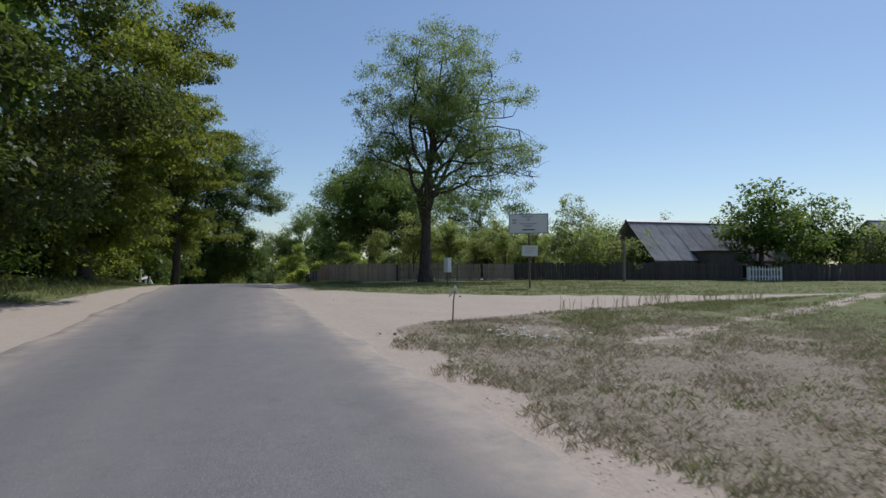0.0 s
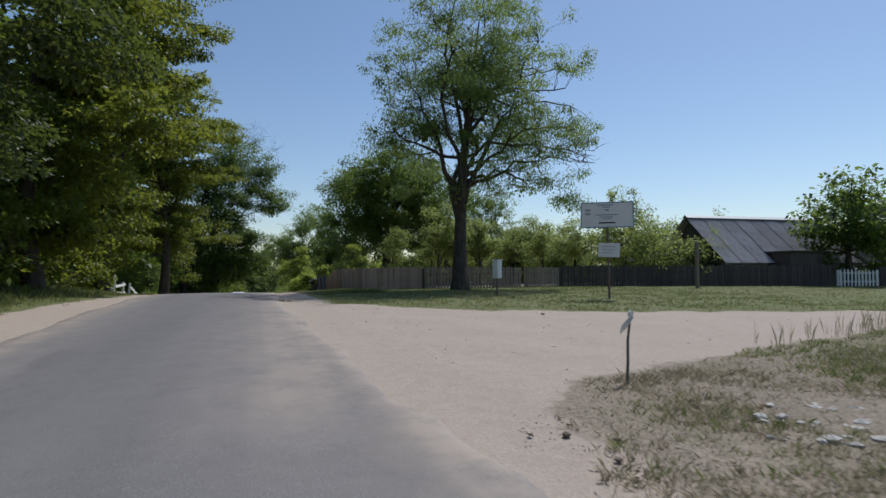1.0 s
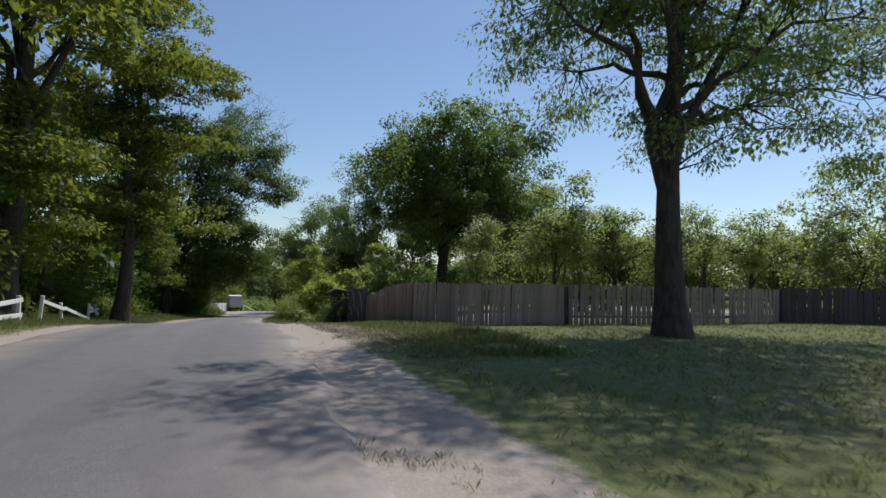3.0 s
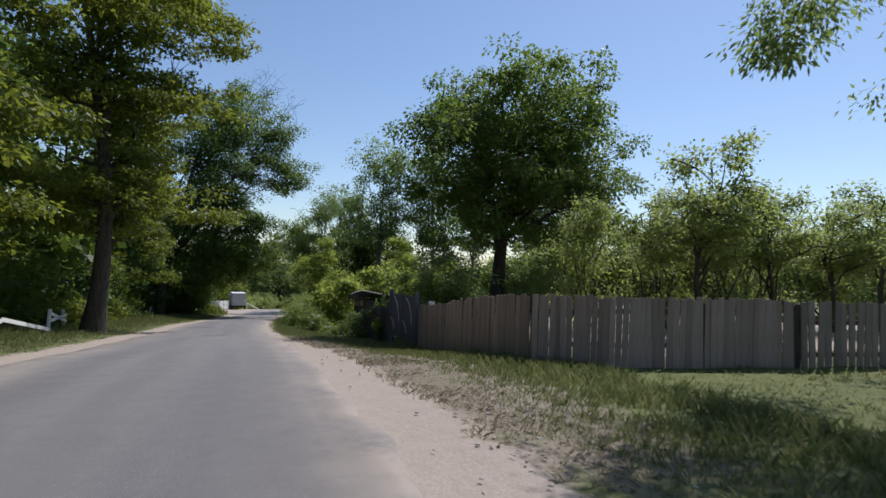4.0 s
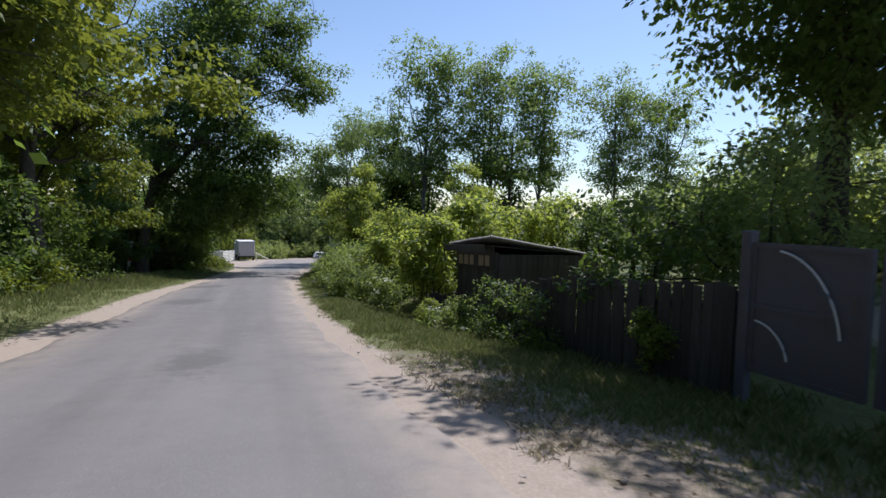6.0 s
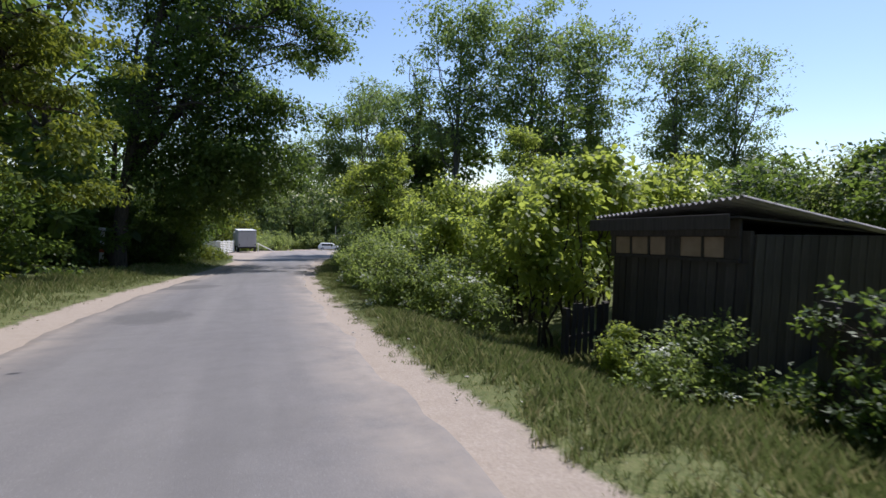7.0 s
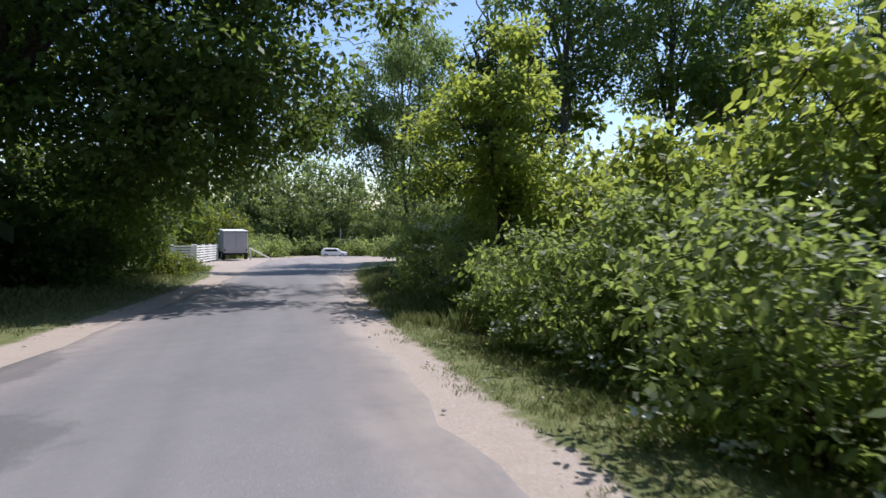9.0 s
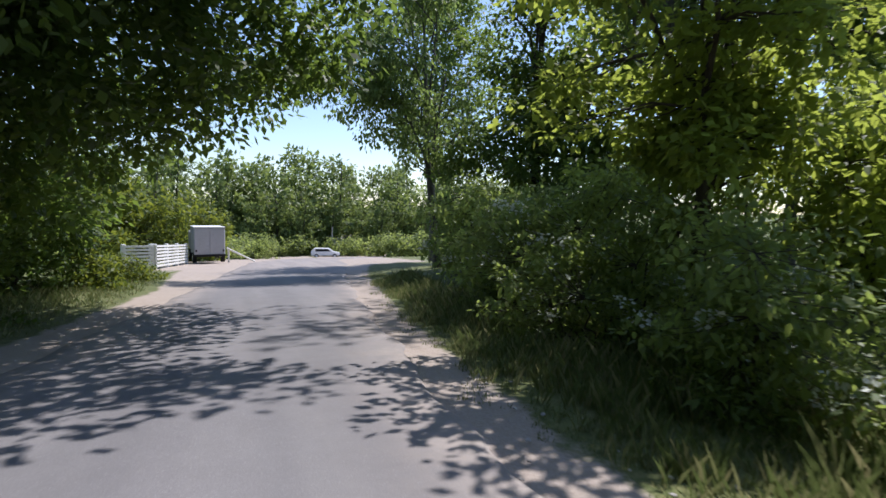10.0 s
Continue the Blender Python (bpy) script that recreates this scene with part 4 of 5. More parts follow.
for x, y, tn, s in ((13.4, 36.0, 130, 0.85), (15.4, 35.4, 60, 0.8), (17.4, 35.6, 220, 0.9), (19.8, 35.0, 310, 0.9), (12.4, 39.0, 80, 0.9)):
    again(PLUM, x, y, tn, s)
SLIM = bush("plum_bush", 8.3, 37.3, [(0, 0, 1.1, 0.8, 0.8, 1.0), (0.1, 0, 2.2, 0.75, 0.75, 0.9), (0.4, 0.1, 3.0, 0.45, 0.45, 0.6)], 74, LEAF_PALE, "pale feathery young plum behind the plank fence", clumps=110, per=56, size=0.1, leaf_w=0.4, clump_r=0.34, hang=0.6, group="garden trees behind the pickets")
for x, y, tn, s in ((10.6, 36.4, 70, 1.0), (12.0, 36.0, 160, 1.1), (13.6, 36.8, 250, 1.15)):
    again(SLIM, x, y, tn, s)
again(BLOOM, 18.8, 52.4, 80, 1.2)
again(BLOOM, 23.0, 49.4, 200, 1.1)
again(SHRUB, 40.5, 29.5, 0, 1.4)

# ---- fences ----
def plank(w, h, t, pointed=0.0):
    """Mesh of an upright board, its foot at the origin."""
    bm = bmesh.new()
    prof = [(-w / 2, 0), (w / 2, 0), (w / 2, h - pointed)]
    prof += [(0, h)] if pointed else []
    prof += [(-w / 2, h - pointed)]
    f = bm.faces.new([bm.verts.new((x, 0, z)) for x, z in prof])
    ex = bmesh.ops.extrude_face_region(bm, geom=[f])["geom"]
    bmesh.ops.translate(bm, vec=(0, t, 0), verts=[v for v in ex if isinstance(v, bmesh.types.BMVert)])
    bmesh.ops.recalc_face_normals(bm, faces=bm.faces)
    return bm


def mesh_of(name, bm, mat):
    me = bpy.data.meshes.new(name)
    bm.to_mesh(me)
    bm.free()
    me.materials.append(mat)
    return me


def fence_run(name, pts, board, pitch, height, mat, post_mat, label, seed, w=0.11, pointed=0.0, jitter=0.04, rails=(0.3, 1.05), group="", missing=0.0, back=1, fall=0.0):
    """Boards along a line of ground points, with rails and posts behind them."""
    rng = random.Random(seed)
    p0 = Vector(pts[0])
    ob = thing(name, pose(p0.x, p0.y, 0), label, "fence", group)
    total = sum(math.dist(a, b) for a, b in zip(pts, pts[1:]))
    run = 0.0
    boards = [mesh_of(board, plank(w, height * s, 0.022, pointed), mat) for s in (1.0, 0.985, 1.012, 0.993)]
    for (ax, ay), (bx, by) in zip(pts, pts[1:]):
        d = Vector((bx - ax, by - ay))
        ln = d.length
        ang = math.atan2(d.y, d.x)
        nrm = Vector((-d.y, d.x)).normalized() * back
        n = round(ln / pitch)
        for i in range(n):
            if rng.random() < missing:
                continue
            s = (i + 0.5) / n
            x, y = ax + d.x * s, ay + d.y * s
            o = new(board, rng.choice(boards))
            o.parent = ob
            o.matrix_basis = pose(x - p0.x, y - p0.y, lz(x, y) - 0.03 - fall * (run + ln * s) / total + rng.uniform(-jitter, jitter), rng.uniform(-1.5, 1.5), rng.uniform(-1.2, 1.2), math.degrees(ang))
        m = max(1, round(ln / 2.4))
        low0 = fall * run / total
        run += ln
        for i in range(m + 1):
            s = i / m
            x, y = ax + d.x * s + nrm.x * 0.1, ay + d.y * s + nrm.y * 0.1
            z = lz(x, y)
            part("post", boxed(-0.05, 0.05, -0.05, 0.05, -0.3, height * 0.93, 0.008), post_mat, ob, at=pose(x - p0.x, y - p0.y, z - low0 - fall * ln / total * s, 0, 0, math.degrees(ang)))
            if i < m:
                x2, y2 = ax + d.x * (i + 1) / m + nrm.x * 0.1, ay + d.y * (i + 1) / m + nrm.y * 0.1
                for h in rails:
                    a = Vector((x - nrm.x * 0.045, y - nrm.y * 0.045, z + h))
                    b = Vector((x2 - nrm.x * 0.045, y2 - nrm.y * 0.045, lz(x2, y2) + h))
                    dd = b - a
                    q = Matrix.Translation((a + b) / 2 - Vector((p0.x, p0.y, 0))) @ dd.to_track_quat("X", "Z").to_matrix().to_4x4()
                    part("rail", boxed(-dd.length / 2, dd.length / 2, -0.018, 0.018, -0.04, 0.04, 0.004), post_mat, ob, at=q)
    return ob


fence_run("plank_fence", [(4.68, 40.05), (4.5, 37.0), (4.34, 34.7), (4.6, 33.1), (5.5, 32.2), (6.9, 31.62), (8.25, 31.12)], "board", 0.098, 1.38, WOOD_BROWN, WOOD_DARK, "weathered brown close-boarded plank fence beside the verge", 1, w=0.0945, jitter=0.012, rails=(0.35, 0.9), fall=0.29)
fence_run("picket_fence", [(8.35, 31.09), (12.0, 30.7), (16.0, 31.0)], "picket", 0.16, 1.09, WOOD_GREY, WOOD_DARK, "old grey-brown picket fence with narrow open gaps", 2, w=0.122, jitter=0.02, missing=0.01, rails=(0.2, 0.72))
fence_run("board_fence", [(16.1, 31.0), (24.0, 28.4), (29.3, 25.6)], "board", 0.165, 1.15, WOOD_DARK, WOOD_DARK, "dark weathered board fence in front of the house", 3, w=0.15, jitter=0.05, rails=(0.3, 0.85))
fence_run("picket_fence", [(29.6, 25.4), (31.7, 24.78)], "picket", 0.2, 0.92, WHITE_WOOD, WHITE_WOOD, "white painted garden picket fence", 4, w=0.09, pointed=0.08, rails=(0.25, 0.7))
fence_run("board_fence", [(31.8, 24.75), (34.2, 24.0), (46.0, 20.4)], "board", 0.17, 1.1, WOOD_DARK, WOOD_DARK, "dark weathered board fence by the garden trees", 8, w=0.15, jitter=0.05, rails=(0.3, 0.85))
fence_run("picket_fence", [(4.27, 52.95), (5.13, 53.1)], "picket", 0.147, 1.08, WOOD_DARK, WOOD_DARK, "short dark open picket fence beside the shed", 5, w=0.092, rails=(0.12, 0.5))


# ---- gate beside the plank fence ----
def gate():
    a, b = Vector((4.66, 40.2)), Vector((4.5, 42.65))
    ang = math.degrees(math.atan2(b.y - a.y, b.x - a.x))
    g = thing("gate", pose(a.x, a.y, -0.5, 0, 0, ang), "dark sheet-metal double gate set in the garden fence", "gate")
    ln = (b - a).length
    for i in range(2):
        x0 = 0.06 + i * (ln / 2 - 0.02)
        x1 = x0 + ln / 2 - 0.1
        leaf = part("gate_leaf", boxed(x0, x1, -0.012, 0.012, 0.2, 1.5, 0.004), GATE_METAL, g)
        bm = bmesh.new()
        for q in ((x0, x0 + 0.05, 0.18, 1.54), (x1 - 0.05, x1, 0.18, 1.54), (x0 + 0.05, x1 - 0.05, 1.49, 1.54), (x0 + 0.05, x1 - 0.05, 0.18, 0.23), (x0 + 0.05, x1 - 0.05, 0.86, 0.91)):
            box(bm, q[0], q[1], -0.03, 0.03, q[2], q[3])
        part("gate_frame", bm, GATE_METAL, leaf)
        for zc, rx, rz, top in ((0.54, 0.68, 0.93, 0.88), (0.31, 0.4, 0.42, 1.08)):
            w = Wood()
            th = np.linspace(0.1, 1.4, 14)
            w.add(np.stack([x0 + top - rx * np.sin(th), np.full(14, 0.05), zc + rz * np.cos(th)], -1), np.full(14, 0.013), 6)
            part("curved_bar", w.mesh("curved_bar", PALE_SHEET), PALE_SHEET, leaf, "pale bent rod")
        part("handle", roded((x1 - 0.1 if i == 0 else x0 + 0.1, 0.07, 0.95), (x1 - 0.1 if i == 0 else x0 + 0.1, 0.07, 1.1), 0.012), POST_METAL, leaf)
    for x in (0.0, ln):
        part("gate_post", boxed(x - 0.06, x + 0.06, -0.06, 0.06, -0.3, 1.66, 0.01), GATE_METAL, g)


gate()
fence_run("board_fence", [(4.52, 42.8), (4.5, 46.3), (4.5, 49.0)], "board", 0.15, 1.35, WOOD_DARK, WOOD_DARK, "dark old board fence half hidden in bushes", 6, w=0.14, back=-1)


# ---- broken white fence on the left verge ----
def white_fence():
    f = thing("rail_fence", pose(-5.6, 34.0, 0), "broken white-painted wooden rail fence on the grass verge", "fence")
    spots = [(-5.75, 34.2), (-5.9, 37.0), (-6.1, 39.3), (-6.4, 42.6), (-6.8, 47.8), (-7.13, 50.75)]
    tops = []
    for i, (x, y) in enumerate(spots):
        z = lz(x, y)
        h = (0.95, 0.8, 0.9, 0.75, 0.85, 0.85)[i]
        part("post", boxed(-0.05, 0.05, -0.05, 0.05, -0.25, h, 0.01), WHITE_WOOD, f, at=pose(x + 5.6, y - 34.0, z, (2, -3, 1, 4, -2, 3)[i], (3, -2, 4, -3, 2, -4)[i], 5))
        tops.append((x, y, z))
    for i, j, h0, h1 in ((0, 1, 0.42, 0.68), (0, 1, 0.12, 0.25), (2, 3, 0.72, 0.5), (4, 5, 0.45, 0.62), (4, 5, 0.7, 0.35), (3, 4, 0.55, 0.12)):
        a, b = Vector(tops[i]) + Vector((0.08, 0, h0)), Vector(tops[j]) + Vector((0.08, 0, h1))
        d = b - a
        q = Matrix.Translation((a + b) / 2 - Vector((-5.6, 34.0, 0))) @ d.to_track_quat("X", "Z").to_matrix().to_4x4()
        part("rail", boxed(-d.length / 2, d.length / 2, -0.015, 0.015, -0.06, 0.06, 0.004), WHITE_WOOD, f, at=q)


white_fence()


# ---- the information board ----
def board_sign():
    x, y = 11.15, 20.25
    turn = -34
    s = thing("information_board", pose(x, y, lz(x, y), 0, 0, turn), "white information board with a small plate on a rusty post", "sign")
    part("post", roded((0.05, 0.05, -0.3), (0, 0.05, 3.05), 0.04, 0.035), POST_METAL, s)
    p = part("panel", boxed(-0.8, 0.8, -0.012, 0.012, 2.35, 3.13, 0.006), SIGN_WHITE, s)
    bm = bmesh.new()
    for q in ((-0.83, 0.83, 3.13, 3.16), (-0.83, 0.83, 2.32, 2.35), (-0.83, -0.8, 2.35, 3.13), (0.8, 0.83, 2.35, 3.13)):
        box(bm, q[0], q[1], -0.025, 0.025, q[2], q[3])
    part("frame", bm, SIGN_BLUE, p)
    for cx, z, w, h, m in ((-0.05, 3.44, 0.5, 0.03, SIGN_BLUE), (-0.02, 3.37, 0.26, 0.025, SIGN_BLUE), (0.0, 3.28, 0.12, 0.05, SIGN_BLUE), (0.0, 3.12, 0.7, 0.028, SIGN_BLUE), (-0.02, 3.05, 0.42, 0.025, SIGN_BLUE),
                           (0.0, 2.985, 0.3, 0.025, SIGN_BLUE), (0.0, 2.86, 0.52, 0.045, BLACK_PAINT)):
        part("text_bar", boxed(cx - w / 2, cx + w / 2, -0.018, -0.013, z - 0.38 - h / 2, z - 0.38 + h / 2), m, p)
    for i, (cx, z) in enumerate(((-0.6, 2.9), (-0.6, 2.78))):
        bm = bmesh.new()
        bmesh.ops.create_circle(bm, cap_ends=True, segments=14, radius=0.075, matrix=pose(cx, -0.016, z, 90, 0, 0) @ Matrix.Diagonal((1.3, 0.6, 1, 1)))
        part("emblem", bm, SIGN_GREY, p)
    q = part("plate", boxed(-0.34, 0.33, -0.01, 0.01, 1.36, 1.81, 0.005), SIGN_WHITE, s, "small white plate, slightly tilted")
    q.matrix_basis = pose(0, 0, 0, 0, 2, 0)
    for i in range(3):
        part("text_bar", boxed(-0.22, 0.2 - 0.06 * i, -0.014, -0.011, 1.69 - 0.1 * i, 1.71 - 0.1 * i), SIGN_GREY, q)


board_sign()


def box_sign():
    x, y = 8.6, 23.0
    s = thing("meter_cabinet", pose(x, y, lz(x, y), 0, 0, 28), "pale grey metal cabinet on a short post in the grass", "cabinet")
    part("post", roded((0, 0.12, -0.3), (0, 0.12, 0.66), 0.035), POST_METAL, s)
    p = part("body", boxed(-0.13, 0.13, 0.0, 0.24, 0.62, 1.26, 0.012), WHITE_METAL, s)
    part("door", boxed(-0.115, 0.115, -0.014, -0.002, 0.65, 1.23, 0.006), WHITE_METAL, p)
    part("lock", roded((0.085, -0.03, 0.94), (0.085, -0.014, 0.94), 0.012), POST_METAL, p)
    part("lid", boxed(-0.15, 0.15, -0.03, 0.26, 1.262, 1.285, 0.005), WHITE_METAL, p)


box_sign()


def white_tub():
    """An upturned tub on a stake behind the planks."""
    x, y = 4.82, 39.3
    TOP = 0.97 - lz(x, y)
    s = thing("plastic_tub", pose(x, y, lz(x, y)), "white plastic tub turned upside down on a stake", "tub")
    part("stake", roded((0, 0, -0.3), (0, 0, TOP - 0.03), 0.022, 0.018), WOOD_GREY, s)
    bm = bmesh.new()
    bmesh.ops.create_cone(bm, cap_ends=True, segments=20, radius1=0.1, radius2=0.085, depth=0.13, matrix=pose(0, 0, TOP - 0.065))
    t = part("tub", bm, WHITE_METAL, s)
    bm = bmesh.new()
    bmesh.ops.create_cone(bm, cap_ends=True, segments=20, radius1=0.11, radius2=0.108, depth=0.02, matrix=pose(0, 0, TOP - 0.14))
    part("rim", bm, WHITE_METAL, t)


white_tub()
p = (20.6, 26.0)
post = thing("post", pose(p[0], p[1], lz(*p)), "lone weathered wooden post in the grass", "post")
part("shaft", boxed(-0.07, 0.07, -0.07, 0.07, -0.3, 2.2, 0.015), WOOD_GREY, post)
part("cap", boxed(-0.09, 0.09, -0.09, 0.09, 2.205, 2.25, 0.01), WOOD_GREY, post)


# ---- the marker stick ----
def stick():
    x, y = 3.85, 10.15
    s = thing("marker_stick", pose(x, y, lz(x, y), 0, 0, 0), "thin leaning wooden stick tied with a white rag", "stick")
    w = Wood()
    w.add([(0, 0, -0.15), (0.02, 0, 0.2), (0.03, 0.01, 0.42), (0.075, 0.01, 0.72)], [0.017, 0.015, 0.014, 0.011], 7)
    part("shaft", w.mesh("shaft", WOOD_STICK), WOOD_STICK, s)
    bm = bmesh.new()
    bmesh.ops.create_icosphere(bm, subdivisions=2, radius=0.03)
    rng = random.Random(3)
    for v in bm.verts:
        v.co = Vector((v.co.x * 0.9 + 0.07, v.co.y * 0.9 + 0.01, v.co.z * 1.5 + 0.69)) * 1.0 + Vector((rng.uniform(-1, 1), rng.uniform(-1, 1), rng.uniform(-1, 1))) * 0.012
    part("rag", bm, CLOTH, s, "dirty white rag")
    bm = bmesh.new()
    vs = [bm.verts.new(c) for c in ((0.05, 0, 0.67), (0.09, -0.02, 0.66), (-0.02, -0.03, 0.55), (-0.06, 0.0, 0.57), (-0.09, -0.02, 0.49))]
    bm.faces.new(vs[:4])
    bm.faces.new((vs[2], vs[4], vs[3]))
    bmesh.ops.solidify(bm, geom=bm.faces[:], thickness=0.004)
    part("rag_tail", bm, CLOTH, s)


stick()


# ---- corrugated sheet ----
def corrugated(w, l, wave=0.13, amp=0.022, th=0.008, per=8):
    """A sheet w across its waves and l along them, in the xy plane from the origin."""
    n = int(w / wave * per)
    t = np.linspace(0, w, n + 1)
    z = amp * np.cos(t / wave * 2 * np.pi)
    v = []
    for y in (0, l):
        v += [(a, y, b) for a, b in zip(t, z)] + [(a, y, b - th) for a, b in zip(t, z)]
    m = n + 1
    f = []
    for i in range(n):
        f += [(i, i + 1, 2 * m + i + 1, 2 * m + i), (m + i + 1, m + i, 3 * m + i, 3 * m + i + 1), (m + i, m + i + 1, i + 1, i), (2 * m + i, 2 * m + i + 1, 3 * m + i + 1, 3 * m + i)]
    return np.array(v), np.array(f)


def sheets(parent, m, w, l, cols, rows, mat, name="roof_sheet", seed=0, wave=0.15, amp=0.025):
    """A roof slope of overlapping corrugated sheets, each an object of its own; m: pose of the lower left corner, x along the eave, y up the slope."""
    rng = random.Random(seed)
    cw, rl = w / cols, l / rows
    v, f = corrugated(cw + 0.04, rl + 0.1, wave, amp)
    me = raw_mesh(name, v, f, mat, False)
    for r in range(rows):
        for c in range(cols):
            o = new(name, me)
            o.parent = parent
            o.matrix_basis = m @ pose(c * cw, r * rl, 0.03 + 0.006 * (c % 2) + 0.002 * r, -0.6, 0, rng.uniform(-0.25, 0.25))


# ---- the house with the slate roof ----
def house():
    ox, oy = 24.9, 31.2
    turn = -19.8 + 14
    z0 = lz(ox + 4, oy)
    h = thing("house", pose(ox, oy, z0, 0, 0, turn), "low house with a grey corrugated slate roof behind a dark fence", "house")
    L_, D, EAVE, RIDGE = 11.0, 3.2, 1.25, 4.05
    part("wall", boxed(0.4, L_ - 0.4, -D + 0.5, -D + 0.7, -0.4, EAVE + 0.3), WALL_PLASTER, h)
    part("wall", boxed(0.4, L_ - 0.4, D - 0.7, D - 0.5, -0.4, EAVE + 0.3), WALL_PLASTER, h)
    for x in (0.4, L_ - 0.6):
        bm = bmesh.new()
        vs = [bm.verts.new((x, y, z)) for y, z in ((-D + 0.7, -0.4), (D - 0.7, -0.4), (D - 0.7, EAVE + 0.3), (0, RIDGE - 0.2), (-D + 0.7, EAVE + 0.3))]
        ex = bmesh.ops.extrude_face_region(bm, geom=[bm.faces.new(vs)])["geom"]
        bmesh.ops.translate(bm, vec=(0.2, 0, 0), verts=[v for v in ex if isinstance(v, bmesh.types.BMVert)])
        bmesh.ops.recalc_face_normals(bm, faces=bm.faces)
        part("gable", bm, WOOD_DARK, h)
    slope = math.hypot(D, RIDGE - EAVE)
    ang = math.degrees(math.atan2(RIDGE - EAVE, D))
    roof = part("roof", boxed(0.05, L_ - 0.05, -0.05, 0.05, RIDGE - 0.16, RIDGE - 0.06), WOOD_DARK, h)
    sheets(roof, pose(0, -D, EAVE, ang, 0, 0), L_, slope, 10, 3, SLATE, seed=1, wave=0.2, amp=0.034)
    sheets(roof, pose(L_, D, EAVE, ang, 0, 180), L_, slope, 10, 3, SLATE, seed=2, wave=0.2, amp=0.034)
    bm = bmesh.new()
    for s in (-1, 1):
        box(bm, 0, L_, -0.14, 0.14, -0.012, 0.012, m=pose(0, s * 0.11, RIDGE + 0.07, -s * ang * 0.9, 0, 0))
    part("ridge_cap", bm, WHITE_METAL, roof, "pale metal ridge cap")
    # lean-to porch
    po = part("porch", boxed(3.4, 5.6, -D - 0.9, -D + 0.4, -0.4, 1.15), WOOD_DARK, h)
    part("porch_roof", boxed(3.2, 5.8, -D - 1.15, -D + 1.6, 1.85, 1.92), WOOD_DARK, po)
    part("porch_wall", boxed(3.4, 5.6, -D - 0.9, -D + 1.3, 1.155, 1.847), WOOD_DARK, po)
    for x in (6.6, 8.6):
        w = part("window", boxed(x, x + 0.9, -D + 0.47, -D + 0.5, 0.1, 1.0), GLASS, h)
        bm = bmesh.new()
        for q in ((x - 0.08, x, 0.02, 1.08), (x + 0.9, x + 0.98, 0.02, 1.08), (x, x + 0.9, 1.0, 1.08), (x, x + 0.9, 0.02, 0.1), (x + 0.42, x + 0.48, 0.1, 1.0)):
            box(bm, q[0], q[1], -D + 0.44, -D + 0.498, q[2], q[3])
        part("window_frame", bm, WHITE_WOOD, w)


house()


def far_roof(x, y, turn, L_, D, eave, ridge, label, wallmat, roofmat):
    """A small building with a gable roof."""
    h = thing("house", pose(x, y, lz(x, y), 0, 0, turn), label, "house")
    part("wall", boxed(0.2, L_ - 0.2, -D + 0.3, D - 0.3, -0.4, eave + 0.05), wallmat, h)
    ang = math.degrees(math.atan2(ridge - eave, D))
    slope = math.hypot(D, ridge - eave)
    roof = part("roof", boxed(0, L_, -0.04, 0.04, ridge - 0.14, ridge - 0.05), WOOD_DARK, h)
    sheets(roof, pose(0, -D, eave, ang, 0, 0), L_, slope, 4, 2, roofmat, seed=3)
    sheets(roof, pose(L_, D, eave, ang, 0, 180), L_, slope, 4, 2, roofmat, seed=4)
    for xx in (0.2, L_ - 0.3):
        bm = bmesh.new()
        vs = [bm.verts.new((xx, yy, z)) for yy, z in ((-D + 0.3, eave), (D - 0.3, eave), (0, ridge - 0.1))]
        ex = bmesh.ops.extrude_face_region(bm, geom=[bm.faces.new(vs)])["geom"]
        bmesh.ops.translate(bm, vec=(0.1, 0, 0), verts=[v for v in ex if isinstance(v, bmesh.types.BMVert)])
        bmesh.ops.recalc_face_normals(bm, faces=bm.faces)
        part("gable", bm, wallmat, h)
    return h


far_roof(42.5, 26.5, -10, 7, 2.6, 2.2, 4.2, "small house with a brownish roof behind garden trees", WALL_PLASTER, SLATE)
far_roof(15.8, 47.4, 1, 4.0, 1.5, 0.4, 1.22, "low outbuilding with a pale corrugated roof behind the plank fence", WALL_PLASTER, PALE_SHEET)


